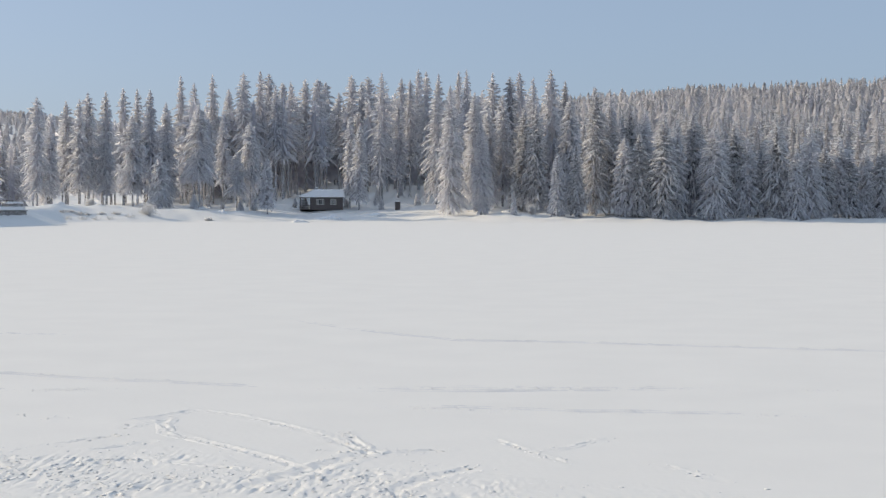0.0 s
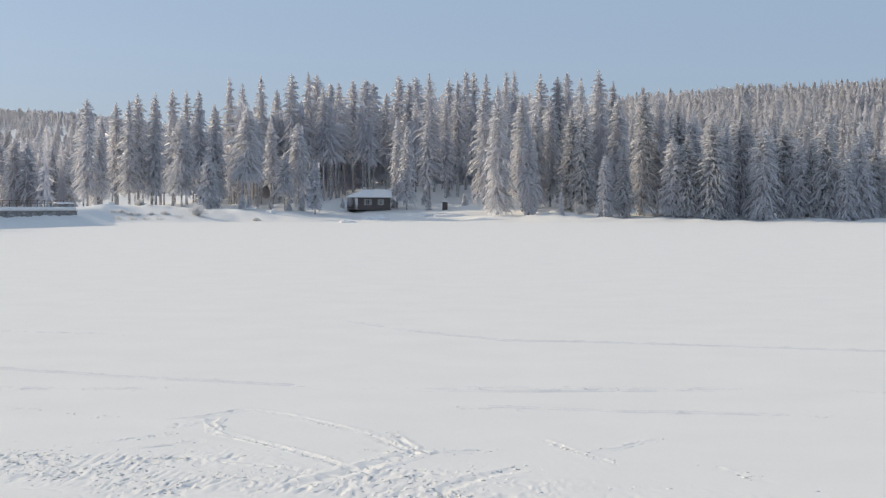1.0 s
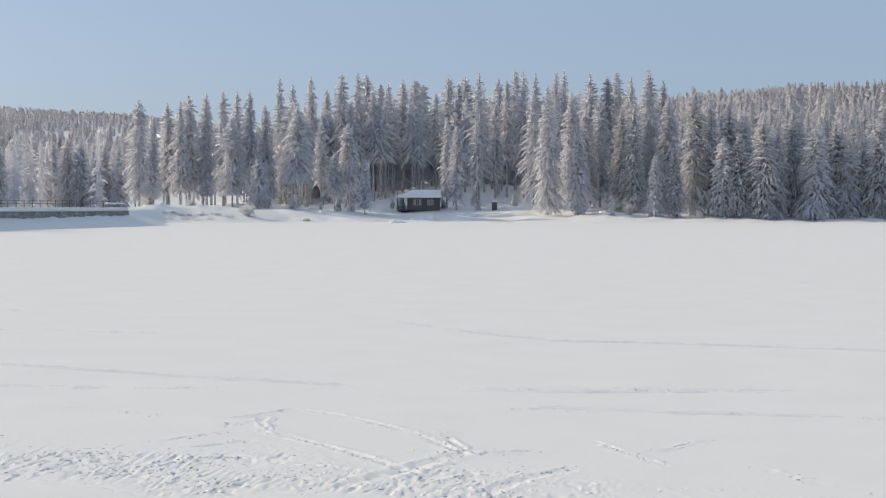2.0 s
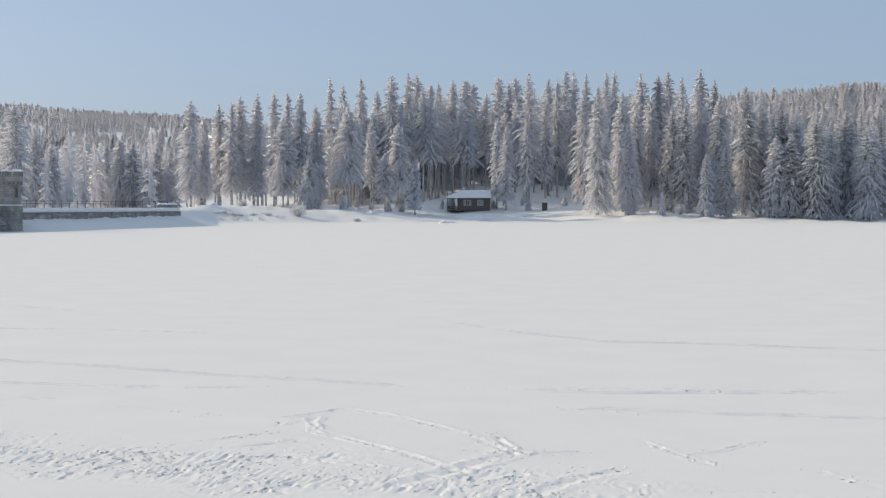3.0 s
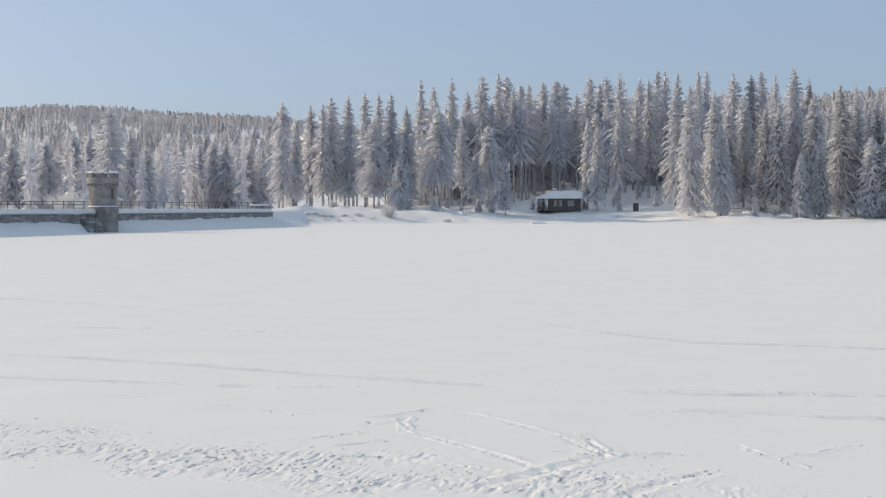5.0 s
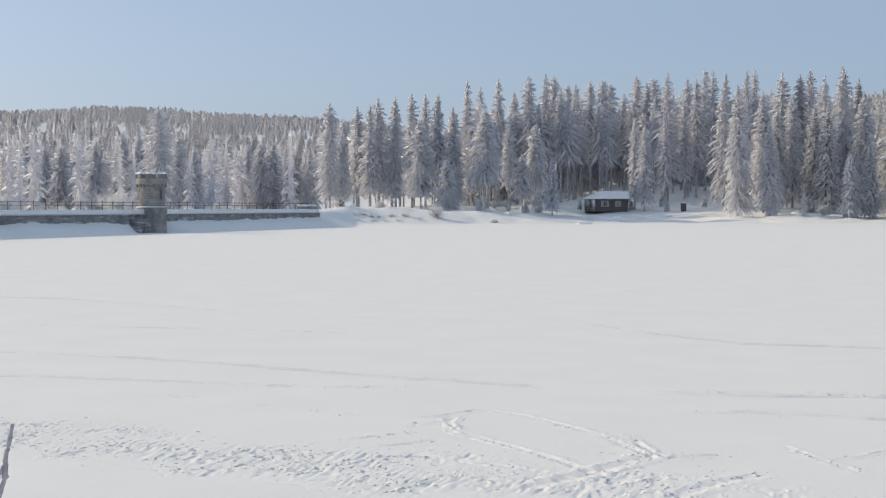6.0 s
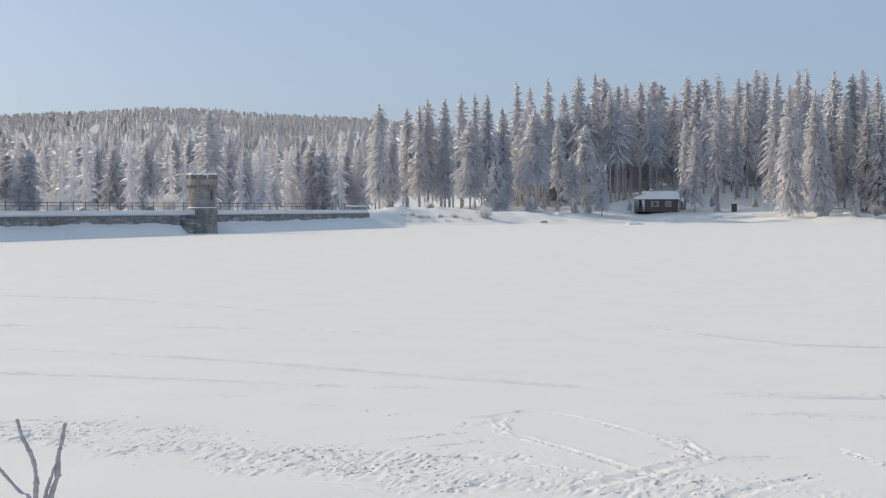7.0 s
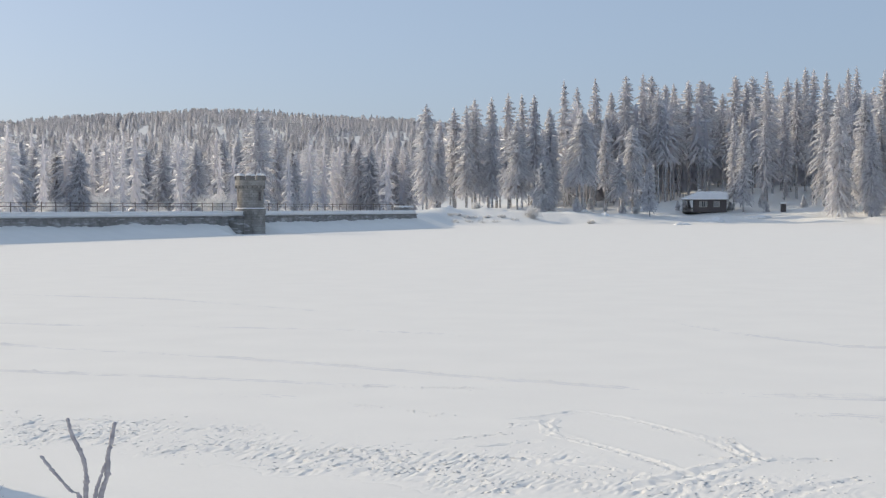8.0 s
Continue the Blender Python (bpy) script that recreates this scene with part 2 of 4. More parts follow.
GROVES["hut_grove"] = [
    (-7.38, 362, 30.3, 0.3, 2.8), (-6.76, 366, 30.7, 0.38, 2.9), (-6.45, 372, 29.8, 0.4, 2.7), (-6.2, 362, 27.1, 0.4, 2.4),
    (-5.93, 382, 28.1, 0.45, 2.7), (-5.64, 376, 28.3, 0.42, 2.9), (-5.1, 388, 28.4, 0.45, 2.7), (-4.66, 374, 28.1, 0.42, 3.3),
    (-4.35, 385, 27.4, 0.45, 2.7), (-3.87, 378, 24.4, 0.38, 2.4), (-3.41, 390, 28.6, 0.4, 2.8), (-3.03, 382, 26.9, 0.35, 2.7),
    (-2.78, 395, 28.4, 0.4, 2.7), (-3.47, 345, 20.4, 0.05, 1.7), (-3.11, 342, 18.9, 0.05, 1.8), (-2.28, 355, 29.6, 0.12, 3.1),
    (-2.36, 352, 18.5, 0.15, 2.1), (-1.54, 375, 27.7, 0.3, 2.7), (-1.67, 358, 23.0, 0.12, 2.4), (-1.23, 362, 27.8, 0.2, 2.7),
]
GROVES["hut_grove_more"] = [
    (-0.92, 385, 30.3, 0.3, 2.7),
]
GROVES["shore_middle"] = [
    (-0.64, 362, 29.6, 0.25, 2.9), (-0.26, 345, 25.1, 0.12, 2.8), (-0.18, 372, 28.7, 0.3, 2.6), (0.26, 320, 27.1, 0.07, 3.4),
    (0.57, 366, 29.9, 0.3, 2.7), (0.87, 360, 30.2, 0.3, 2.7), (1.4, 319, 19.5, 0.07, 2.8), (1.16, 330, 25.5, 0.1, 3.0),
    (1.83, 350, 29.5, 0.25, 2.7), (1.67, 335, 21.6, 0.1, 2.6), (2.21, 338, 24.6, 0.12, 2.9), (2.48, 350, 28.9, 0.2, 2.8),
    (2.82, 355, 30.2, 0.2, 2.9), (3.01, 332, 22.5, 0.06, 2.8), (3.34, 345, 29.2, 0.15, 2.9), (3.47, 328, 23.3, 0.06, 3.0),
    (3.99, 338, 30.4, 0.12, 3.5), (4.53, 348, 28.6, 0.2, 2.6), (4.25, 315, 13.1, 0.07, 1.8), (4.94, 316, 14.9, 0.07, 2.1),
]
GROVES["shore_middle_more"] = [
    (4.72, 335, 25.0, 0.1, 3.0),
]
GROVES["shore_east"] = [
    (5.63, 320, 26.7, 0.07, 3.6), (6.18, 323, 26.0, 0.1, 3.0), (6.9, 322, 23.4, 0.08, 3.2), (6.72, 316, 16.4, 0.07, 2.6),
    (7.26, 316, 17.1, 0.07, 2.8), (7.44, 321, 22.2, 0.1, 3.2), (8.16, 315, 20.7, 0.07, 3.2), (8.66, 319, 19.7, 0.07, 2.8),
    (9.19, 323, 21.9, 0.07, 3.2), (9.99, 318, 19.0, 0.07, 3.2), (10.7, 322, 19.8, 0.07, 3.2), (11.15, 321, 16.2, 0.07, 2.8),
    (11.65, 323, 14.5, 0.07, 2.8), (12.45, 322, 9.6, 0.07, 1.9), (12.21, 322, 19.4, 0.07, 3.5), (13.39, 322, 19.5, 0.07, 3.3),
    (13.91, 325, 14.7, 0.07, 3.0), (14.4, 327, 16.8, 0.07, 3.0), (14.76, 327, 14.1, 0.07, 2.8), (15.35, 329, 15.1, 0.07, 2.9),
]
GROVES["shore_east_more"] = [
    (15.91, 329, 14.8, 0.07, 2.9), (12.92, 320, 14.2, 0.07, 2.6),
]
GROVES["behind_dam"] = [
    (-21.02, 318, 22.4, 0.05, 4.1), (-22.32, 336, 17.3, 0.05, 3.1), (-21.75, 328, 16.6, 0.05, 3.1), (-23.27, 328, 15.6, 0.05, 3.4),
    (-23.84, 348, 14.9, 0.05, 2.9), (-24.48, 338, 14.7, 0.05, 3.1), (-25.07, 353, 14, 0.05, 3.0), (-25.67, 333, 15.7, 0.05, 3.2),
    (-26.24, 348, 13.9, 0.05, 2.9), (-29.02, 338, 13.6, 0.05, 3.1), (-29.56, 328, 15.1, 0.05, 3.4), (-29.99, 348, 14.6, 0.05, 3.1),
    (-28.23, 343, 13.1, 0.05, 3.1), (-27.44, 333, 13.4, 0.05, 3.1), (-26.88, 358, 14.6, 0.05, 3.1), (-20.3, 338, 18.4, 0.05, 3.4),
    (-19.74, 328, 14.3, 0.05, 2.9), (-18.57, 356, 18, 0.05, 4.3), (-19.16, 381, 17.4, 0.05, 3.2), (-17.8, 376, 16.4, 0.05, 3.1),
]
GROVES["behind_dam_more"] = [
    (-17.32, 356, 16.8, 0.05, 3.4), (-16.86, 354, 16.6, 0.05, 3.7), (-15.98, 356, 15.2, 0.05, 3.0), (-15.51, 367, 14.8, 0.05, 3.0),
]
# ways of skiers and walkers over the snow: kind and course in metres
TRACKS = []
TRACKS.append(("loop", [(-4.93, 22.73), (-4.56, 22.98), (-4.28, 23.29), (-3.87, 23.95), (-3.34, 23.63), (-2.64, 22.83), (-1.77, 21.53), (-1.35, 20.61), (-0.97, 19.81), (-0.46, 19.68)]))
TRACKS.append(("loop_back", [(-4.22, 23.23), (-4.09, 22.39), (-3.81, 21.61), (-2.87, 20.35), (-2.08, 19.27), (-1.51, 18.33)]))
TRACKS.append(("prong", [(-4.62, 22.04), (-4.4, 22.62), (-4.16, 23.36)]))
TRACKS.append(("spur", [(-1.37, 21.7), (-1.15, 20.66), (-0.93, 19.72)]))
TRACKS.append(("skate", [(0.68, 21.14), (1.15, 19.98), (1.59, 19.02)]))
TRACKS.append(("skate", [(1.16, 20.07), (1.71, 20.46), (2.44, 21.22)]))
TRACKS.append(("skate", [(2.71, 19.03), (2.98, 18.5), (3.27, 17.86)]))
TRACKS.append(("gouge", [(-2.21, 17.44), (-1.77, 18.25), (-1.3, 19.28), (-0.91, 19.95)]))
TRACKS.append(("gouge", [(-0.59, 17.11), (-0.15, 18.08), (0.32, 18.59)]))
TRACKS.append(("trail", [(-25.28, 34.92), (-19.24, 32.99), (-12.17, 30.76), (-8.36, 29.26), (-5.3, 28.11), (-1.59, 26.65)]))
TRACKS.append(("trail", [(-2.11, 26.88), (-0.03, 27.0), (3.44, 26.98), (7.05, 26.71)]))
TRACKS.append(("trail", [(-19.96, 28.5), (-15.78, 27.69), (-11.23, 26.95), (-8.18, 26.42), (-5.36, 26.8)]))
TRACKS.append(("trail", [(-1.3, 24.6), (2.08, 23.84), (6.18, 23.39)]))
TRACKS.append(("trail", [(-4.97, 44.5), (-2.09, 39.51), (0.49, 36.57), (2.16, 36.31), (7.84, 34.56), (11.5, 34.1)]))
TRACKS.append(("trail", [(-29.33, 40.52), (-21.02, 39.05), (-12.7, 39.0), (-8.33, 37.38)]))
TRACKS.append(("trail", [(-11.09, 24.78), (-8.65, 24.65), (-5.73, 23.02)]))
TRACKS.append(("trail", [(-30.81, 52.86), (-22.72, 50.43), (-14.79, 45.42)]))
TRACKS.append(("skate", [(-5.96, 19.59), (-5.29, 20.4), (-4.51, 21.33)]))
TRACKS.append(("skate", [(-5.07, 19.84), (-4.12, 20.58), (-3.86, 20.83)]))
TRACKS.append(("skate", [(-4.14, 19.59), (-2.95, 18.93), (-2.11, 18.38)]))
TRACKS.append(("trail", [(-8.03, 26.44), (-6.63, 26.73), (-5.16, 26.77)]))
TRACKS.append(("trail", [(-2.2, 26.86), (0.77, 26.79), (3.56, 27.04), (5.02, 26.91)]))
TRACKS.append(("trail", [(-2.02, 24.71), (-0.37, 24.21), (1.56, 23.73)]))
TRACKS.append(("skate", [(-1.63, 19.93), (-0.89, 19.85), (0.06, 20.11)]))


def track_field(x, y):
    """Relief of the ways over the snow, how trodden a place is, and the trampled strip."""
    z, trod = np.zeros_like(x), np.zeros_like(x)
    for kind, course in TRACKS:
        half, deep, rim = {"trail": (0.13, 0.015, 0.007), "skate": (0.06, 0.006, 0.006), "gouge": (0.12, 0.013, 0.007)}.get(kind, (0.06, 0.008, 0.007))
        best = np.full_like(x, 9e9)
        for (ax, ay), (bx, by) in zip(course, course[1:]):
            ux, uy = bx - ax, by - ay
            s = np.clip(((x - ax) * ux + (y - ay) * uy) / (ux * ux + uy * uy), 0, 1)
            best = np.minimum(best, np.hypot(x - ax - s * ux, y - ay - s * uy))
        best = best + (lattice(x * 1.3, y * 1.3, 31) - 0.5) * 0.10
        patch = np.clip((lattice(x * 0.55, y * 0.55, 32) - 0.15) * 2.6, 0.75 if kind == "loop" else 0.4, 1)
        if kind != "trail":
            z += patch * (-deep * np.exp(-(best / half) ** 2) + rim * np.exp(-((best - 1.7 * half) / (0.55 * half)) ** 2))
        trod = np.maximum(trod, 0.75 * patch * np.exp(-(best / (2.2 * half)) ** 2))
    # the trampled strip along the near shore
    far = np.interp(x, [-13, -9.4, -7.4, -5.5, -4, -2.6, -2, -1.35, -0.3, 0.4, 1.5, 3.3, 8], [22.0, 22.0, 21.5, 21.0, 20.4, 19.6, 19.6, 19.8, 19.5, 18.6, 18.2, 17.6, 16.5])
    close = np.interp(x, [-13, -10.9, -8.3, -6.4, -4.4, -2, 0, 4], [19.5, 18.7, 18.4, 17.6, 16.9, 16.6, 15.8, 15.2])
    edge = (lattice(x * 1.4, y * 0.9, 33) - 0.5) * 0.9 + (lattice(x * 7, y * 4, 36) - 0.5) * 0.4
    strip = np.clip((far - y + edge) / 1.6, 0, 1) * np.clip((y - close + edge + 0.2) / 0.9, 0, 1) * np.clip(1.1 - 0.16 * np.maximum(0, x + 0.5), 0.3, 1)
    return z, trod, strip * np.clip((lattice(x * 0.9, y * 0.7, 34) - 0.02) * 2.2, 0.45, 1)


def relief(x, y):
    z, trod, _ = track_field(x, y)
    lumps = (lattice(x * 5.5, y * 4.0, 41) - 0.5) * 0.018 + (lattice(x * 13, y * 7.5, 42) - 0.5) * 0.020
    wind = (lattice(x * 0.25, y * 0.9, 43) - 0.5) * 0.0016 + (lattice(x * 0.9, y * 3.0, 44) - 0.5) * 0.0016
    return z + trod * lumps + wind


def churned(x, y, strip):
    """Crumbs, scrapes and boot holes of the trampled strip, by how trodden a place is."""
    x, y = x + 0.22 * (lattice(x * 3.1, y * 2.3, 67) - 0.5), y + 0.5 * (lattice(x * 2.3, y * 1.9, 68) - 0.5)
    fine = (lattice(x * 21, y * 12, 61) - 0.5) * 0.017 + (lattice(x * 40, y * 14, 65) - 0.5) * 0.013
    much = np.clip((lattice(x * 0.8, y * 1.2, 66) - 0.22) * 2.6, 0.2, 1)
    tread = lattice(x * 7.5, y * 4.2, 63)
    boot = np.clip((tread - 0.70) * 8, 0, 1)
    rim = np.clip((tread - 0.52) * 7, 0, 1) * (1 - boot)
    fleck = np.clip((lattice(x * 15, y * 8, 62) - 0.60) * 7, 0, 1)
    return 0.8 * much * (fine * np.clip(strip * 1.6 - 0.1, 0, 1) + np.clip((strip - 0.4) * 3.5, 0, 1) * (0.006 * rim - 0.019 * boot - 0.015 * fleck))


def ground_sheet():
    az = np.concatenate([np.arange(-33, 18.5, 0.17), np.arange(19, 327, 5.0)])
    az = az[len(az) % 2:]
    r = np.concatenate([[0.4, 0.8], np.arange(1.2, 15.2, 1.0), np.arange(15.3, 16.1, 0.1), np.arange(16.1, 26.0, 0.10), np.arange(26.0, 34.0, 0.15), np.arange(34.0, 50.0, 0.3), 50 * 1.012 ** np.arange(0, 17), 61.5 * 1.03 ** np.arange(0, 47), 246 * 1.009 ** np.arange(0, 60), 421 * 1.06 ** np.arange(0, 42)])
    R, A = np.meshgrid(r, np.radians(az), indexing="ij")
    X, Y = R * np.sin(A), R * np.cos(A)
    Z = ground_z(X, Y)
    Z += relief(X, Y) * np.clip((90 - R) / 30, 0, 1)
    Z -= 0.08 * np.clip((track_field(X, Y)[2] - 0.25) * 4, 0, 1)
    rows, cols = R.shape
    i, j = np.meshgrid(np.arange(rows - 1), np.arange(cols), indexing="ij")
    j2 = (j + 1) % cols
    q = np.stack([i * cols + j, (i + 1) * cols + j, (i + 1) * cols + j2, i * cols + j2], 2).reshape(-1, 4)[:, ::-1]
    co = np.stack([X, Y, Z], 2).reshape(-1, 3)
    # close the middle under the tripod
    k = np.arange(0, cols, 2)
    q = np.concatenate([q, np.stack([np.full(len(k), len(co)), (k + 2) % cols, k + 1, k], 1)])
    co = np.concatenate([co, [[0, 0, float(ground_z(0.01, 0.01))]]])
    me = quick_mesh("ground", co, q, SNOW)
    ob = tagged(new("ground", me), "snow-covered frozen lake with ski tracks and snowy forest slopes", "ground", kind="structure")
    return ob


ground = ground_sheet()


def trampled_strip():
    """The churned snow that lies in the shallow trough along the near shore, finer than the sheet."""
    s, t = np.linspace(-13.2, 8.0, 1000), np.linspace(0, 1, 84)
    X, T = np.meshgrid(s, t, indexing="ij")
    low = np.interp(s, [-13, -8.3, -6.4, -4.4, -2, 0, 8], [17.6, 16.9, 16.2, 15.5, 15.1, 14.3, 13.4])[:, None]
    high = np.interp(s, [-13, -9.4, -7.4, -5.5, -3, -1.4, 0.4, 3, 8], [23.0, 23.0, 22.5, 22.0, 21.1, 20.8, 20.2, 18.9, 17.6])[:, None]
    Y = low + (high - low) * T
    strip = track_field(X, Y)[2]
    Z = ground_z(X, Y) + relief(X, Y) + churned(X, Y, strip) + 0.003 - 0.008 * np.clip(1 - strip * 4, 0, 1)
    n, m = X.shape
    i, j = np.meshgrid(np.arange(n - 1), np.arange(m - 1), indexing="ij")
    k = (i * m + j).ravel()
    keep = strip.ravel()[k] + strip.ravel()[k + m] + strip.ravel()[k + 1] + strip.ravel()[k + m + 1] > 0.001
    return part("trampled_snow", quick_mesh("trampled_snow", np.stack([X, Y, Z], 2).reshape(-1, 3), np.stack([k, k + m, k + m + 1, k + 1], 1)[keep], SNOW), ground, "trampled churned snow with boot holes and crumbs")


trampled_strip()


def ski_track(course, seed):
    """One way over the snow: two low ridges with a rut between them, broken here and there."""
    pts, fine = np.array(course, float), []
    for a, b in zip(pts, pts[1:]):
        n = max(2, int(np.hypot(*(b - a)) / 0.05))
        fine.append(a + (b - a) * np.linspace(0, 1, n, endpoint=False)[:, None])
    p = np.concatenate(fine + [pts[-1:]])
    d = np.gradient(p, axis=0)
    d /= np.linalg.norm(d, axis=1)[:, None]
    side = np.stack([-d[:, 1], d[:, 0]], 1)
    s = np.arange(len(p)) * 0.05
    p = p + side * ((lattice(s * 0.25, s * 0, seed) - 0.5) * 0.5 + (lattice(s * 1.7, s * 0, seed + 1) - 0.5) * 0.12)[:, None]
    strong = np.clip((lattice(s * 0.35, s * 0, seed + 2) - 0.12) * 2.2, 0.3, 1) * (0.45 + 0.9 * lattice(s * 2.3, s * 0, seed + 3))
    strong = strong * np.clip((np.minimum(s, s[-1] - s) - 0.4) / 3.0, 0, 1)
    across = np.array([-0.26, -0.18, -0.13, -0.06, 0.02, 0.10, 0.15, 0.24])
    tall = np.array([-0.03, 0.0, 0.024, 0.012, -0.008, 0.020, 0.0, -0.03])
    rough = 0.25 + 2.6 * np.clip(lattice(s[:, None] * 7.0 + 0 * across, across[None] * 9 + 0 * s[:, None], seed + 4) - 0.42, 0, 1)
    xy = p[:, None, :] + side[:, None, :] * across[None, :, None]
    z = ground_z(xy[..., 0], xy[..., 1]) + relief(xy[..., 0], xy[..., 1]) + np.where(tall > 0, tall * rough, tall) * strong[:, None] + 0.012 * strong[:, None] - 0.007
    m = len(across)
    i, j = np.meshgrid(np.arange(len(p) - 1), np.arange(m - 1), indexing="ij")
    k = (i * m + j).ravel()
    co = np.concatenate([xy, z[..., None]], 2).reshape(-1, 3)
    return part("ski_track", quick_mesh("ski_track", co, np.stack([k, k + m, k + m + 1, k + 1], 1)[:, ::-1], RUT_SNOW), ground, "rutted ski track in the lake snow")


def crumbled_band(course, seed, half, amp=0.7):
    """Snow broken up by skis or boots along one course: a narrow band of crumbs that fades at its edges and ends."""
    pts, fine = np.array(course, float), []
    for a, b in zip(pts, pts[1:]):
        n = max(2, int(np.hypot(*(b - a)) / 0.028))
        fine.append(a + (b - a) * np.linspace(0, 1, n, endpoint=False)[:, None])
    p = np.concatenate(fine + [pts[-1:]])
    # round off the corners of the course
    w = np.ones(15) / 15
    p = np.stack([np.convolve(np.pad(p[:, k], 7, mode="edge"), w, "valid") for k in (0, 1)], 1)
    d = np.gradient(p, axis=0)
    d /= np.linalg.norm(d, axis=1)[:, None] + 1e-9
    side = np.stack([-d[:, 1], d[:, 0]], 1)
    s = np.arange(len(p)) * 0.028
    p = p + side * ((lattice(s * 0.6, s * 0, seed) - 0.5) * 0.22 + (lattice(s * 2.3, s * 0, seed + 1) - 0.5) * 0.08)[:, None]
    strong = np.clip((lattice(s * 0.8, s * 0, seed + 2) - 0.05) * 2.0, 0.35, 1) * np.clip(np.minimum(s, s[-1] - s) / 0.5, 0, 1)
    t = np.linspace(-1, 1, 15)
    xy = p[:, None, :] + side[:, None, :] * (half * t)[None, :, None]
    x, y = xy[..., 0], xy[..., 1]
    env = np.clip(1.25 * (1 - np.abs(t)[None] ** 2.2) + 0.7 * (lattice(x * 7, y * 5, seed + 3) - 0.6), 0, 1) * strong[:, None]
    rut = -0.010 * np.exp(-((t[None] + 0.25) / 0.3) ** 2)
    z = ground_z(x, y) + relief(x, y) + amp * env * (0.006 + rut + (lattice(x * 18, y * 10, seed + 4) - 0.42) * 0.022 + (lattice(x * 35, y * 18, seed + 5) - 0.5) * 0.012) - 0.012 * (1 - np.clip(env * 4, 0, 1))
    m = len(t)
    i, j = np.meshgrid(np.arange(len(p) - 1), np.arange(m - 1), indexing="ij")
    k = (i * m + j).ravel()
    return part("ski_track", quick_mesh("ski_track", np.concatenate([xy, z[..., None]], 2).reshape(-1, 3), np.stack([k, k + m, k + m + 1, k + 1], 1)[:, ::-1], SNOW), ground, "crumbled snow along a ski track")


for n_, (kind, course) in enumerate(TRACKS):
    if kind == "trail":
        ski_track(course, 200 + 10 * n_)
    else:
        crumbled_band(course, 500 + 10 * n_, {"gouge": 0.34, "skate": 0.12, "prong": 0.14, "spur": 0.14}.get(kind, 0.17), 1.5 if kind == "gouge" else 0.7)


def clods():
    """Kicked-up lumps of snow along the ways and the trampled strip, too many to count."""
    rng = np.random.default_rng(77)
    n = 105000
    x, y = rng.uniform(-15, 9, n), rng.uniform(15.5, 22.5, n)
    _, trod, strip = track_field(x, y)
    keep = rng.random(n) < np.maximum(0.95 * trod, strip) ** 1.5 * np.clip(2.2 * lattice(x * 1.6, y * 1.1, 71) - 0.35, 0.12, 1) * 0.65
    x, y = [x[keep]], [y[keep]]
    # along the far trails they lie in loose clusters
    for kind, course in TRACKS:
        if kind != "trail":
            continue
        p = np.array(course)
        leg = np.hypot(*np.diff(p, axis=0).T)
        s = np.clip(rng.normal(np.repeat(rng.random(int(leg.sum() / 0.7)), 16), 0.02), 0, 1) * leg.sum()
        s = s[(s > 0) & (s < leg.sum())]
        at = np.concatenate([[0], np.cumsum(leg)])
        x.append(np.interp(s, at, p[:, 0]) + rng.normal(0, 0.10, len(s)))
        y.append(np.interp(s, at, p[:, 1]) + rng.normal(0, 0.13, len(s)))
    x, y = np.concatenate(x), np.concatenate(y)
    z = ground_z(x, y) + relief(x, y) + churned(x, y, track_field(x, y)[2])
    size = 0.006 + 0.017 * rng.random(len(x)) ** 2.2
    size = size * np.where(y > 23, 0.8, 1)
    u = np.array([[0, 0, 1], [1, 0, 0], [0.31, 0.95, 0.1], [-0.81, 0.59, 0], [-0.81, -0.59, 0.1], [0.31, -0.95, 0], [0, 0, -0.6]])
    f = np.array([[0, 1, 2], [0, 2, 3], [0, 3, 4], [0, 4, 5], [0, 5, 1], [6, 2, 1], [6, 3, 2], [6, 4, 3], [6, 5, 4], [6, 1, 5]])
    a = rng.random(len(x)) * 6.28
    v = u[None] * rng.uniform(0.4, 1.4, (len(x), 7, 1)) * size[:, None, None] * np.array([1.8, 1.7, 0.32])
    ca, sa = np.cos(a)[:, None], np.sin(a)[:, None]
    v = np.stack([v[..., 0] * ca - v[..., 1] * sa, v[..., 0] * sa + v[..., 1] * ca, v[..., 2]], 2)
    v += np.stack([x, y, z + 0.08 * size], 1)[:, None, :]
    faces = f[None] + (np.arange(len(x)) * 7)[:, None, None]
    tagged(new("snow_clods", quick_mesh("snow_clods", v.reshape(-1, 3), faces.reshape(-1, 3), CLOD)), "loose kicked-up lumps of snow on the trampled lake", "snow", kind="stuff")


clods()

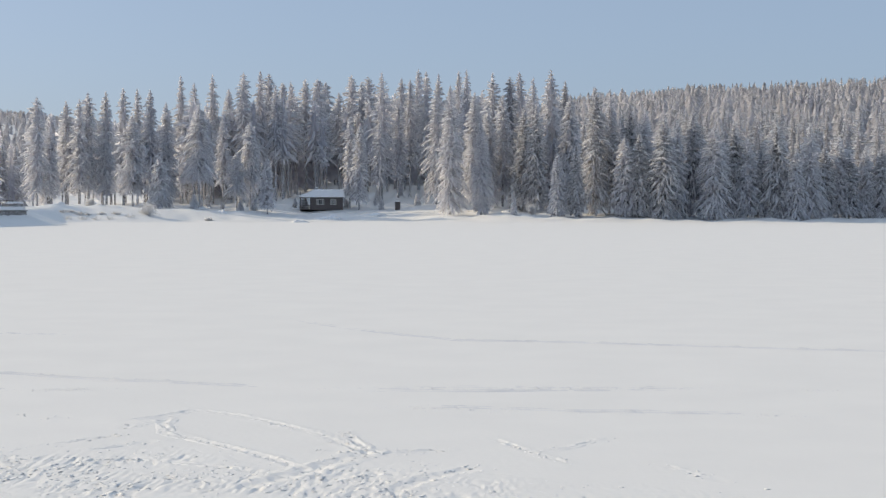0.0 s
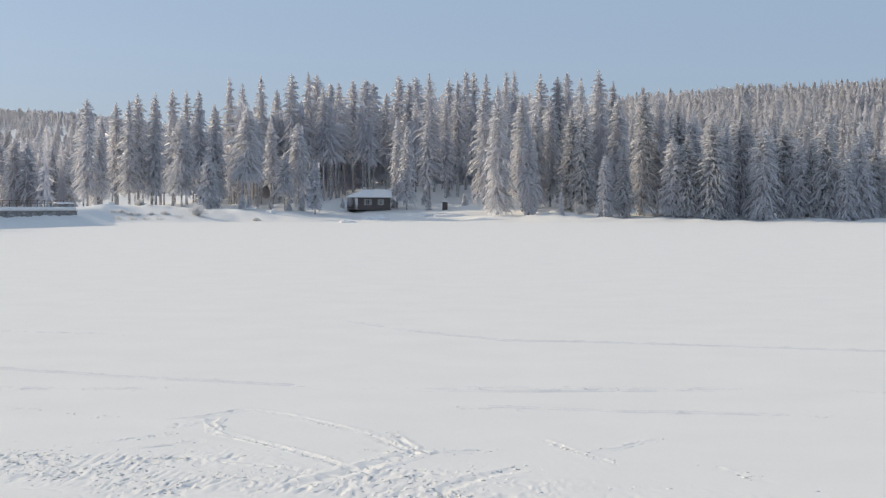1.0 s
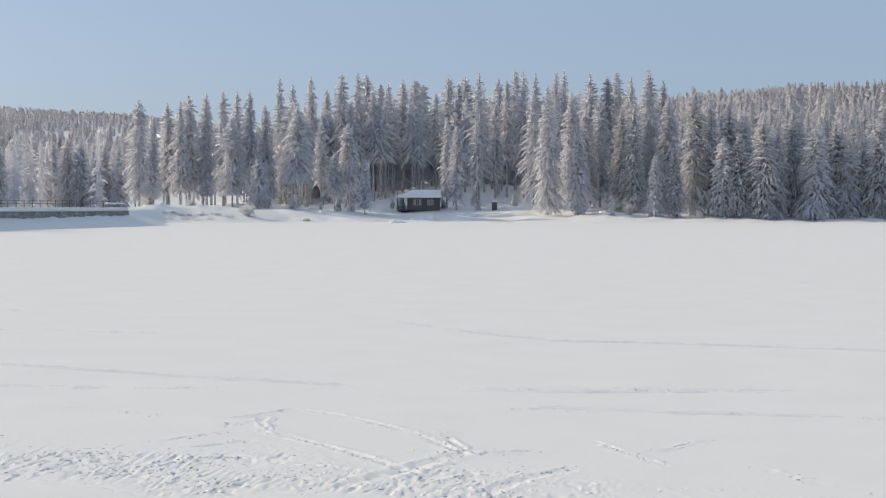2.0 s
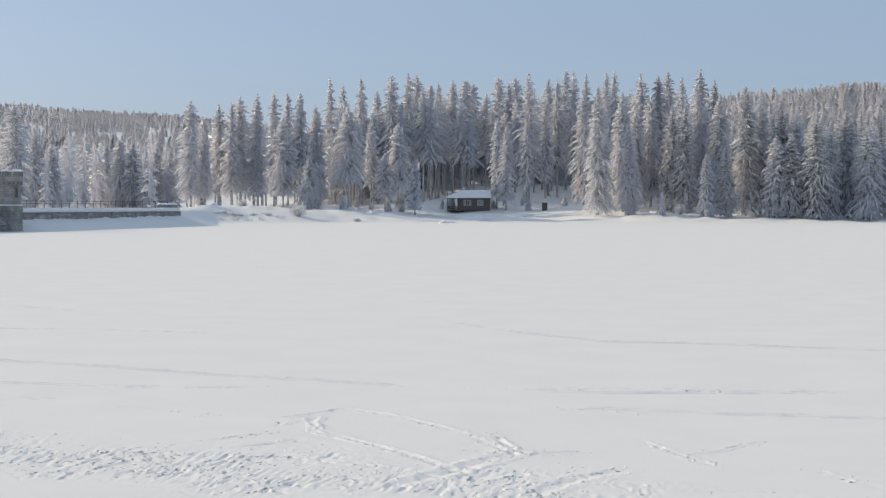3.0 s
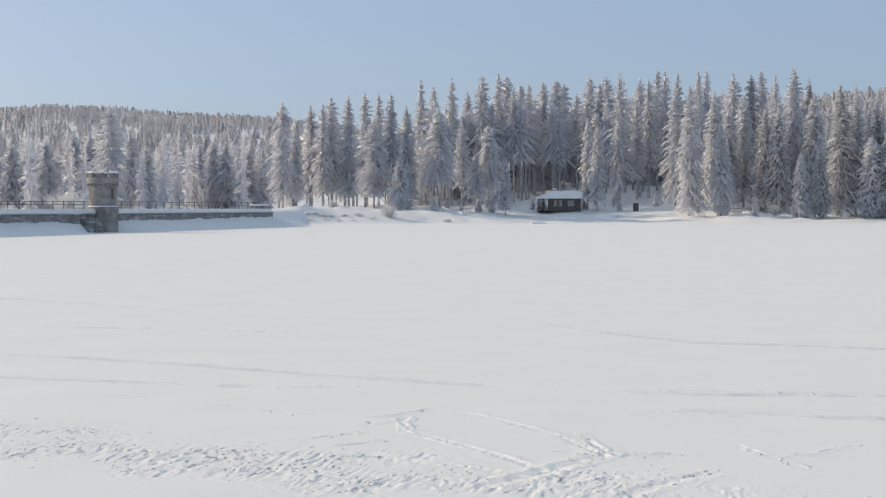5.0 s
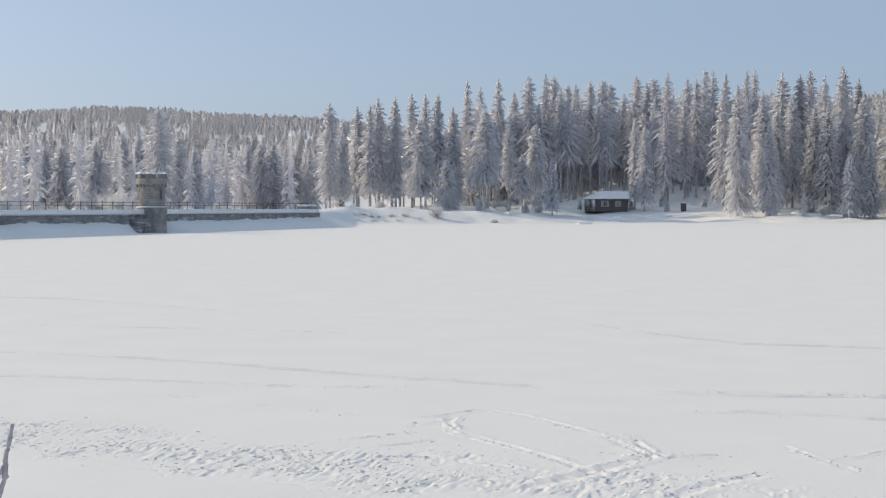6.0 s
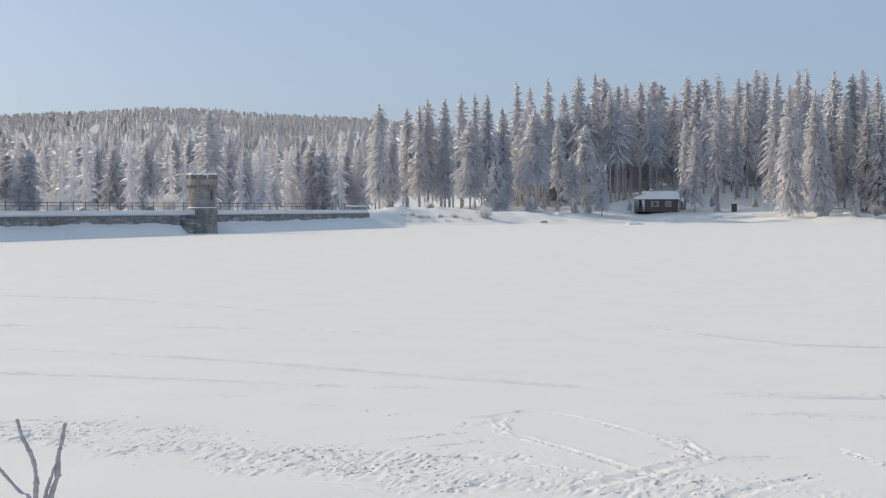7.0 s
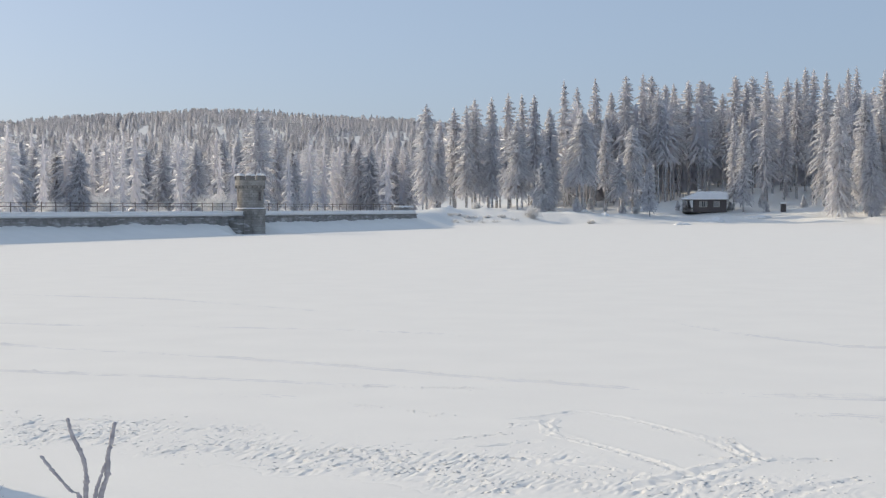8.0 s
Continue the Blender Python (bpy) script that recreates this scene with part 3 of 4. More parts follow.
# ---- snowy spruces ----
def fronds(p, d, length, width, slope, droop, seg, rng, lift, plump, bare=0.15):
    """Drooping spruce boughs, all at once: a jagged tent of needles, twigs hanging below, a lumpy pillow of snow on its back.
    p (n, 3) roots, d (n, 2) headings; returns needle and snow arrays."""
    n = len(p)
    s = np.linspace(0.0, 1.0, seg + 1)[None, :]
    L, W = length[:, None], width[:, None]
    run = L * s * (1 - 0.22 * s)
    drop = L * (slope[:, None] * s - droop[:, None] * s ** 1.7)
    sway = L * 0.20 * (rng.random((n, 1)) - 0.5) * s ** 2
    side = np.stack([-d[:, 1], d[:, 0]], 1)
    c = np.empty((n, seg + 1, 3))
    c[..., 0] = p[:, None, 0] + d[:, None, 0] * run + side[:, None, 0] * sway
    c[..., 1] = p[:, None, 1] + d[:, None, 1] * run + side[:, None, 1] * sway
    c[..., 2] = p[:, None, 2] + drop
    prof = np.clip(1.75 * (s + 0.12) ** 0.6 * (1.03 - s) ** 0.7, 0.06, 1.1)
    # side twigs stand out by turns
    jag = np.where(np.arange(seg + 1) % 2 == rng.integers(0, 2, (n, 1)), 1.25, 0.6)
    wl, wr = W * prof * jag * rng.uniform(0.7, 1.25, (n, seg + 1)), W * prof * (1.85 - jag) * rng.uniform(0.7, 1.25, (n, seg + 1))
    s3 = np.concatenate([side, np.zeros((n, 1))], 1)[:, None, :]
    d3 = np.concatenate([d, np.zeros((n, 1))], 1)[:, None, :]
    up = np.array([0, 0, 1.0])
    fall_l, fall_r = rng.uniform(0.45, 1.0, (n, seg + 1)), rng.uniform(0.45, 1.0, (n, seg + 1))

    def edge(w, fall, k, sign):
        return c + s3 * (sign * w * k)[..., None] + d3 * (0.35 * w * k)[..., None] - up * (w * k * fall)[..., None]

    hang = c - up * (W * prof * rng.uniform(0.3, 1.3, (n, seg + 1)))[..., None]
    needle = np.stack([edge(wl, fall_l, 1.0, 1), c, edge(wr, fall_r, 1.0, -1), hang], 2).reshape(-1, 3)
    k = (np.arange(n)[:, None] * (seg + 1) + np.arange(seg)[None, :]).ravel()

    def quads(a, b, m):
        return np.stack([m * k + a, m * k + b, m * k + m + b, m * k + m + a], 1)

    nf = np.concatenate([quads(0, 1, 4), quads(1, 2, 4), quads(1, 3, 4)])
    f = plump * rng.uniform(0.35, 1.15, (n, seg + 1))
    high = (lift * rng.uniform(0.3, 2.0, (n, seg + 1)) * (0.35 + prof))[..., None] * up
    snow = np.stack([edge(wl, fall_l, f, 1) + 0.25 * high + 0.015 * up, c + high, edge(wr, fall_r, f, -1) + 0.25 * high + 0.015 * up], 2).reshape(-1, 3)
    return needle, nf, snow, np.concatenate([quads(0, 1, 3)[rng.random(len(k)) > bare], quads(1, 2, 3)[rng.random(len(k)) > bare]])


def spruce_arrays(seed, height, radius, start, gap, per, seg, lift=0.10, plump=0.75, ragged=0.3, cone=3.0, broad=1.0, hang=1.0, bare=0.15, sprays=0):
    """Needle and snow arrays for one crown."""
    rng = np.random.default_rng(seed)
    rows, z, base = [], start * height + 0.5 * gap, start * height
    while z < height * 0.985:
        u = (z - base) / (height - base)
        m = max(3, int(round(per * (1 - 0.45 * u))))
        turn = rng.random() * 6.28
        for i in range(m):
            rows.append((z + rng.uniform(-0.42, 0.42) * gap, u, turn + 2 * math.pi * (i + rng.uniform(-0.35, 0.35)) / m))
        z += gap * (1 - 0.55 * u) * rng.uniform(0.85, 1.2)
    rows = np.array(rows)
    n = len(rows)
    u, a = rows[:, 1], rows[:, 2]
    # a weak side, some long boughs and shallow waists make the outline uneven
    lean = 1 - 0.3 * (0.5 + 0.5 * np.cos(a - rng.random() * 6.28)) * rng.random()
    wave = 1 + 0.16 * np.sin(u * rng.uniform(12, 26) + rng.random() * 6) * (1 - u)
    length = radius * (1 - np.exp(-cone * np.clip(1 - u, 0, 1))) / (1 - math.exp(-cone)) * (1 - ragged + 2 * ragged * rng.random(n) ** 1.2) * lean * wave
    length = np.maximum(length * np.clip(0.62 + u * 4.0, 0, 1), 0.22)
    d = np.stack([np.cos(a), np.sin(a)], 1)
    p = np.stack([d[:, 0] * 0.05, d[:, 1] * 0.05, rows[:, 0]], 1)
    slope = -0.12 + 0.60 * u ** 2 + rng.uniform(-0.15, 0.15, n)
    droop = hang * (0.44 - 0.2 * u) * rng.uniform(0.6, 1.35, n)
    width = np.minimum(0.07 + 0.075 * length, 0.26) * rng.uniform(0.75, 1.3, n) * broad
    sets = [fronds(p, d, length, width, slope, droop, seg, rng, lift, plump, bare)]
    # side sprays fork from the longer boughs
    for j in range(sprays):
        keep = length > 1.35
        Lk, dk, s = length[keep], d[keep], rng.uniform(0.3, 0.6, keep.sum())
        root = p[keep] + np.concatenate([dk * (Lk * s * (1 - 0.22 * s))[:, None], (Lk * (slope[keep] * s - droop[keep] * s ** 1.7))[:, None]], 1)
        t = (1 if j % 2 else -1) * rng.uniform(0.55, 1.0, keep.sum())
        dl = np.stack([dk[:, 0] * np.cos(t) - dk[:, 1] * np.sin(t), dk[:, 0] * np.sin(t) + dk[:, 1] * np.cos(t)], 1)
        sets.append(fronds(root, dl, Lk * rng.uniform(0.3, 0.55, keep.sum()), width[keep] * 0.62, slope[keep] - 0.25, droop[keep], 2, rng, lift * 0.85, plump, bare))
    # a dense inner cone of dead twigs and needles round the trunk
    sides, rings = 7, 9
    t = np.linspace(0, 1, rings)
    k = np.linspace(0, 2 * math.pi, sides, endpoint=False)
    rad = (0.26 * radius * (1 - np.exp(-cone * (1 - t))) * np.clip(0.25 + 5 * t, 0, 1) + 0.03)[:, None] * rng.uniform(0.6, 1.3, (rings, sides))
    zz = (base + 0.3 + (height * 0.99 - base) * t)[:, None] + rng.uniform(-0.3, 0.3, (rings, sides)) * (t < 1)[:, None]
    core = np.stack([np.cos(k)[None] * rad, np.sin(k)[None] * rad, zz], 2).reshape(-1, 3)
    i, j = np.meshgrid(np.arange(rings - 1), np.arange(sides), indexing="ij")
    q, q2 = (i * sides + j).ravel(), (i * sides + (j + 1) % sides).ravel()
    needles = join([(f[0], f[1]) for f in sets] + [(core, np.stack([q, q2, q2 + sides, q + sides], 1))])
    return [needles, join([(f[2], f[3]) for f in sets])]


def skirt_arrays(seed, height, radius, layers, sides, load=0.6):
    """A small far spruce: layers of jagged drooping boughs, with snow over most of them."""
    rng = np.random.default_rng(seed)
    nd, sn = [], []
    cone = rng.uniform(0.6, 0.85)
    for i in range(layers):
        u = (i + rng.uniform(-0.25, 0.25)) / layers
        z, r = height * (0.12 + 0.84 * u), radius * max(1 - u, 0.02) ** cone + 0.10
        a = np.linspace(0, 2 * math.pi, sides + 1)[:-1] + rng.random() * 3 + rng.uniform(-0.2, 0.2, sides)
        top = height * 0.84 / layers * 1.1
        jag, j2 = r * rng.uniform(0.55, 1.2, sides), r * rng.uniform(0.25, 0.5, sides)
        hang, sag = 0.55 * jag + rng.uniform(-0.25, 0.25, sides), rng.uniform(0.0, 0.3, sides)
        b = a + math.pi / sides
        j = np.arange(sides)
        tri = np.concatenate([np.stack([0 * j, 1 + j, 1 + sides + j], 1), np.stack([0 * j, 1 + sides + j, 1 + (j + 1) % sides], 1)])
        for store, k, lift in ((nd, 1.0, 0.0), (sn, 0.84, 0.14)):
            tip = np.stack([np.cos(a) * jag * k, np.sin(a) * jag * k, z - hang * k + lift], 1)
            notch = np.stack([np.cos(b) * j2 * k, np.sin(b) * j2 * k, z - 0.35 * j2 - sag + lift], 1)
            store.append((np.concatenate([[[0, 0, z + top + lift]], tip, notch]), tri if store is nd else tri[rng.random(len(tri)) < load]))
    return [join(nd), join(sn)]


def join(pairs):
    co, fa, base = [], [], 0
    for c, f in pairs:
        co.append(c)
        fa.append(f + base)
        base += len(c)
    return np.concatenate(co), np.concatenate(fa)


def trunk_arrays(seed, height, r0, sides=7, rings=7):
    rng = np.random.default_rng(seed)
    t = np.linspace(0, 1, rings)
    a = np.linspace(0, 2 * math.pi, sides, endpoint=False)
    rad = r0 * ((1 - t) ** 0.8 * 0.94 + 0.05) * np.where(t == 0, 1.35, 1)
    bend = np.cumsum(rng.uniform(-0.05, 0.05, (rings, 2)), 0) * 0.5
    co = np.stack([np.cos(a)[None] * rad[:, None] + bend[:, :1], np.sin(a)[None] * rad[:, None] + bend[:, 1:], np.repeat((t * (height + 0.8) - 0.8)[:, None], sides, 1)], 2).reshape(-1, 3)
    i, j = np.meshgrid(np.arange(rings - 1), np.arange(sides), indexing="ij")
    k, k2 = (i * sides + j).ravel(), (i * sides + (j + 1) % sides).ravel()
    return co, np.stack([k, k2, k2 + sides, k + sides], 1)


def spruce(height, radius, start, seed, fine, label, coat=None, sprays=1):
    """A spruce that can be told apart: trunk, needled crown and its load of snow."""
    tree = tagged(new("spruce"), label, "tree", "snowy spruces on the lake shore")
    rng = random.Random(seed)
    small = height < 11
    if small:
        coat = HIGH_NEEDLES
    nd, sn = spruce_arrays(seed, height, radius * 1.42, start, (0.0145 * height + 0.15) * (0.97 if fine else 1.03), 7 if fine else 6, 3,
                           lift=rng.uniform(0.10, 0.17) + (0.08 if small else 0), plump=rng.uniform(0.85, 1.1) + (0.1 if small else 0), ragged=rng.uniform(0.2, 0.4),
                           cone=rng.uniform(2.2, 4.6), hang=rng.uniform(0.8, 1.3), bare=rng.uniform(0.18, 0.34), sprays=(2 if fine else sprays) if height > 6 else 0)
    part("trunk", quick_mesh("trunk", *trunk_arrays(seed, height * 0.97, 0.0085 * height + 0.03), BARK), tree)
    tagged(part("crown", quick_mesh("crown", *nd, coat or NEEDLES, smooth=False), tree), kind="stuff")
    tagged(part("snow_load", quick_mesh("snow_load", *sn, TREE_SNOW), tree), kind="stuff")
    return tree


def set_on_ground(ob, az, r, turn=0.0, size=1.0):
    p = polar(az, r)
    ob.matrix_basis = pose(p.x, p.y, float(ground_z(p.x, p.y)) - 0.08, 0, 0, turn)
    return ob


ROW_LABELS = {
    "shore_west": "tall snow-laden spruce standing on the snowy lake bank",
    "hut_grove": "tall spruce with bare trunk and snowy crown near the hut",
    "shore_middle": "tall spruce thick with snow at the forest edge",
    "shore_east": "dense spruce snowed in down to the lake shore",
    "behind_dam": "frosted spruce standing behind the dam wall",
}
serial = 100
for grove, rows in GROVES.items():
    for az, r, height, start, radius in rows:
        serial += 1
        label = ROW_LABELS[grove.replace("_more", "")]
        if height < 11:
            label = "small young spruce heavily covered with fresh snow"
        elif start > 0.3:
            label = "tall spruce with bare lower trunk and snowy crown"
        if grove in ("hut_grove", "hut_grove_more", "shore_west") and start < 0.3:
            start += 0.09
        radius *= {"shore_west": 1.1, "hut_grove": 1.1}.get(grove, 1.0)
        set_on_ground(spruce(height, radius, start, serial, r < 336 and az > -14, label, HIGH_NEEDLES if -14.5 < az < 2 or az < -15 or serial % 2 else None, 1 if r < 352 else 0), az, r, 37.0 * serial)


# ---- the forest behind: one sheet of trees that nobody could count ----
def forest(name, label, spots, kinds, seed, trunks=False, coat=None, glaze=None):
    rng = np.random.default_rng(seed)
    needles, snows, stems = [], [], []
    for x, y, z, h in spots:
        nd, sn, h0 = kinds[rng.integers(len(kinds))]
        a, k = rng.random() * 6.28, h / h0
        m = np.array([[math.cos(a), -math.sin(a), 0], [math.sin(a), math.cos(a), 0], [0, 0, 1]]) * k
        w = np.array([rng.uniform(0.85, 1.2), rng.uniform(0.85, 1.2), 1.0])
        for src, dst in ((nd, needles), (sn, snows)):
            dst.append(((src[0] * w) @ m.T + (x, y, z), src[1]))
        if trunks:
            c, fa = trunk_arrays(len(stems), h * 0.95, 0.009 * h, 5, 3)
            stems.append((c + (x, y, z), fa))
    stand = tagged(new(name), label, "forest", kind="stuff")
    part("crowns", quick_mesh("crowns", *join(needles), coat or NEEDLES), stand)
    part("snow_load", quick_mesh("snow_load", *join(snows), glaze or TREE_SNOW), stand)
    if trunks:
        part("trunks", quick_mesh("trunks", *join(stems), BARK), stand)
    return stand


def kinds(seed, count, gap, per, start, radius, seg=3, height=20.0):
    return [(*spruce_arrays(seed + i, height, radius * (0.85 + 0.1 * (i % 4)), start, gap, per, seg, lift=0.17, plump=0.95, ragged=0.34, broad=1.35, cone=2.4 + 0.5 * (i % 4), bare=0.18), height) for i in range(count)]


def scatter(seed, az0, az1, d0, d1, count, h0, h1, sparse=0.0):
    """Spots past the shore by bearing, evenly over the area."""
    rng = np.random.default_rng(seed)
    out = []
    while len(out) < count:
        az = rng.uniform(az0, az1)
        d = math.sqrt(rng.uniform(d0 ** 2, d1 ** 2)) if d0 > 100 else rng.uniform(d0, d1)
        p = polar(az, float(np.interp(az, SHORE_AZ, SHORE_R)) + d)
        if lattice(np.array(p.x / 30), np.array(p.y / 30), 9) < sparse:
            continue
        out.append((p.x, p.y, float(ground_z(p.x, p.y)) - 0.2, rng.uniform(h0, h1)))
    return out


far_kinds = [(*skirt_arrays(950 + i, 20.0, 4.3 + 0.4 * (i % 3), 10, 6, 0.9), 20.0) for i in range(8)]
east_kinds = [(*skirt_arrays(910 + i, 20.0, 4.2 + 0.35 * (i % 3), 9, 6, 0.88), 20.0) for i in range(8)]
small_kinds = [(*skirt_arrays(990 + i, 18.0, 5.4 + 0.5 * (i % 3), 4, 5, 0.94), 18.0) for i in range(8)]
shelf_kinds = kinds(970, 6, 1.25, 5, 0.05, 4.0, 2)
edge_kinds = kinds(900, 5, 1.0, 6, 0.2, 3.9, 2)
tall_kinds = kinds(930, 5, 1.0, 6, 0.42, 4.2, 2)
# pale coats put the haze and fill light inside these stands into their colour
forest("grove_forest", "deep stand of tall snow-laden spruces behind the hut", scatter(1, -9.5, 3.5, 60, 120, 120, 19, 25), tall_kinds, 11, True, HAZED_NEEDLES)
forest("deep_forest", "dark interior of the spruce forest behind the hut", scatter(7, -10.5, 3.5, 95, 150, 130, 17, 22), far_kinds, 17, coat=HAZED_NEEDLES, glaze=HAZED_SNOW)
forest("west_forest", "stand of snow-laden spruces behind the lake bank", scatter(2, -15, -8.5, 66, 105, 30, 17, 22), edge_kinds, 12, True, HAZED_NEEDLES, HAZED_SNOW)
forest("east_forest", "snow-laden spruce forest on the rising slope", scatter(3, 3, 18, 36, 160, 155, 15, 21), shelf_kinds, 13, True)
# frosted stands whose coats also carry the haze of distance as paler colour
forest("dam_forest", "frosted spruce forest behind the dam", scatter(4, -33, -15, 60, 170, 90, 13, 18), shelf_kinds, 14, coat=HAZED_NEEDLES, glaze=HAZED_SNOW)
forest("east_hill_forest", "frosted spruce forest covering the hillside", scatter(5, 1, 18.5, 150, 860, 1350, 16, 21), east_kinds, 15, coat=HAZED_NEEDLES, glaze=HAZED_SNOW)
forest("west_hill_forest", "frosted spruce forest covering the distant wooded hill", scatter(6, -32, -10, 540, 1520, 4500, 7, 10), small_kinds, 16, coat=HAZED_NEEDLES, glaze=HAZED_SNOW)
forest("west_slope_forest", "frosted spruce forest at the foot of the distant hill", scatter(8, -32, -10, 150, 640, 620, 12, 17), far_kinds, 18, coat=HAZED_NEEDLES, glaze=HAZED_SNOW)

# ---- the dam: masonry wall, snowy parapet, valve tower, railing ----
DAM_A, DAM_B = Vector((-84.9, 86.6, 0)), Vector((-67.4, 249.0, 0))
DAM_LEN = (DAM_B - DAM_A).length
DAM_TURN = math.atan2((DAM_B - DAM_A).y, (DAM_B - DAM_A).x)
# local x runs along the crest, local -y looks on the lake
DAM_FRAME = Matrix.Translation(DAM_A - Vector((0, 0, 0.22))) @ Matrix.Rotation(DAM_TURN, 4, "Z")


def prism(name, outline, x0, x1, mat, steps=1, rough=0.0, seed=1, smooth=False):
    """A bar along x with that outline of (y, z), with masonry courses in its UV."""
    rng = np.random.default_rng(seed)
    o = np.array(outline, float)
    n, xs = len(o), np.linspace(x0, x1, steps + 1)
    co = np.empty((steps + 1, n, 3))
    co[..., 0], co[..., 1], co[..., 2] = xs[:, None], o[None, :, 0], o[None, :, 1]
    co[1:-1, :, 1:] += rng.uniform(-rough, rough, (steps - 1, n, 2)) if steps > 1 else 0
    i, j = np.meshgrid(np.arange(steps), np.arange(n), indexing="ij")
    k, k2 = (i * n + j).ravel(), (i * n + (j + 1) % n).ravel()
    faces = [tuple(q) for q in np.stack([k, k2, k2 + n, k + n], 1)] + [tuple(range(n))[::-1], tuple(steps * n + c for c in range(n))]
    me = bpy.data.meshes.new(name)
    me.from_pydata(co.reshape(-1, 3).tolist(), [], [tuple(int(c) for c in q)[::-1] for q in faces])
    me.materials.append(mat)
    me.polygons.foreach_set("use_smooth", np.full(len(me.polygons), smooth))
    uv = me.uv_layers.new(name="UVMap")
    for lo in me.loops:
        v = me.vertices[lo.vertex_index].co
        uv.data[lo.index].uv = (v.x, v.z)
    me.update()
    return me


dam = tagged(new("dam"), "grey masonry dam wall with snow-plastered parapet in shade", "dam", kind="structure")
dam.matrix_basis = DAM_FRAME
part("wall", prism("wall", [(-0.55, -1.0), (4.4, -1.0), (4.2, 2.45), (0.0, 2.45)], 0, DAM_LEN, DAM_STONE, 60, 0.02), dam, "weathered grey stone courses with frozen snow in the joints")
part("cornice", prism("cornice", [(-0.16, 2.45), (4.3, 2.45), (4.3, 2.58), (-0.16, 2.58)], 0, DAM_LEN + 0.15, DAM_STONE, 40, 0.006), dam)
part("parapet", prism("parapet", [(-0.02, 2.58), (0.40, 2.58), (0.38, 3.10), (0.0, 3.08)], 0.3, DAM_LEN - 0.4, CAP, 160, 0.02, smooth=True), dam, "low parapet plastered white with drifted snow")
part("snow_cap", prism("snow_cap", [(-0.06, 3.05), (0.5, 3.06), (0.42, 3.17), (0.18, 3.21), (-0.02, 3.16)], 0.3, DAM_LEN - 0.4, CAP, 160, 0.02, 3, True), dam)
part("roadway_snow", prism("roadway_snow", [(0.42, 2.60), (4.2, 2.60), (4.2, 2.95), (2.0, 3.02), (0.42, 2.98)], 0.0, DAM_LEN, CAP, 60, 0.03, 4, True), dam)


def drift():
    """The snow that has slid against the foot of the wall."""
    rng = np.random.default_rng(8)
    xs, ts = np.linspace(0, DAM_LEN + 5, 340), np.linspace(0, 1, 12)
    X, T = np.meshgrid(xs, ts, indexing="ij")
    top = 1.62 + 0.2 * (lattice(X * 0.12, X * 0, 51) - 0.5) + 0.14 * (lattice(X * 0.9, X * 0, 52) - 0.5) + 0.12 * (lattice(X * 2.2, X * 0, 55) - 0.5) + 0.3 * np.clip((X - DAM_LEN + 25) / 35, 0, 1)
    # beside the tower the snow has fallen away
    at = 102.4
    top = top * (1 - 0.75 * np.exp(-((X - at) / 3.6) ** 8))
    width = (5.5 + 1.5 * lattice(X * 0.08, X * 0, 53)) * (1 - 0.72 * np.exp(-((X - 99.0) / 7.0) ** 4))
    Y = 0.15 - T * width
    Z = top * (1 - T) ** 1.25 - 0.10 * T + 0.22 + 0.12 * (lattice(X * 0.6, Y * 0.8, 54) - 0.5) * (1 - T) - 0.05
    n, m = X.shape
    i, j = np.meshgrid(np.arange(n - 1), np.arange(m - 1), indexing="ij")
    k = (i * m + j).ravel()
    me = quick_mesh("foot_drift", np.stack([X, Y, Z], 2).reshape(-1, 3), np.stack([k, k + m, k + m + 1, k + 1], 1)[:, ::-1], SNOW)
    ob = tagged(new("snow_drift", me), "long snow drift against the foot of the dam", "snow drift", kind="structure")
    ob.matrix_basis = DAM_FRAME


drift()

# end pier of the parapet
pier = tagged(new("end_pier"), "low stone end pier of the dam with snow cap", "pier")
pier.matrix_basis = DAM_FRAME @ pose(DAM_LEN - 3.4, 0.9, 2.55)
part("block", prism("block", [(-0.5, 0), (0.5, 0), (0.46, 1.15), (-0.46, 1.15)], -3.2, 3.2, DAM_STONE, 6, 0.02), pier)
part("snow_cap", prism("snow_cap", [(-0.56, 1.12), (0.56, 1.12), (0.45, 1.34), (0, 1.42), (-0.45, 1.32)], -3.25, 3.25, CAP, 14, 0.04, 5, True), pier, "rounded cap of snow")


def ring_mesh(name, profile, mat, sides=40, course=True):
    """A turned shape from (radius, height) pairs, with masonry UV round it."""
    bm = bmesh.new()
    uv = bm.loops.layers.uv.new("UVMap")
    rows = [[bm.verts.new((r * math.cos(2 * math.pi * k / sides), r * math.sin(2 * math.pi * k / sides), z)) for k in range(sides)] for r, z in profile]
    mean = sum(r for r, _ in profile) / len(profile)
    for a, b in zip(rows, rows[1:]):
        for k in range(sides):
            f = bm.faces.new((a[k], a[(k + 1) % sides], b[(k + 1) % sides], b[k]))
            for lo, kk in zip(f.loops, (k, k + 1, k + 1, k)):
                lo[uv].uv = (2 * math.pi * mean * kk / sides, lo.vert.co.z)
    bm.faces.new(rows[0][::-1])
    bm.faces.new(rows[-1])
    return bm_mesh(name, bm, mat)


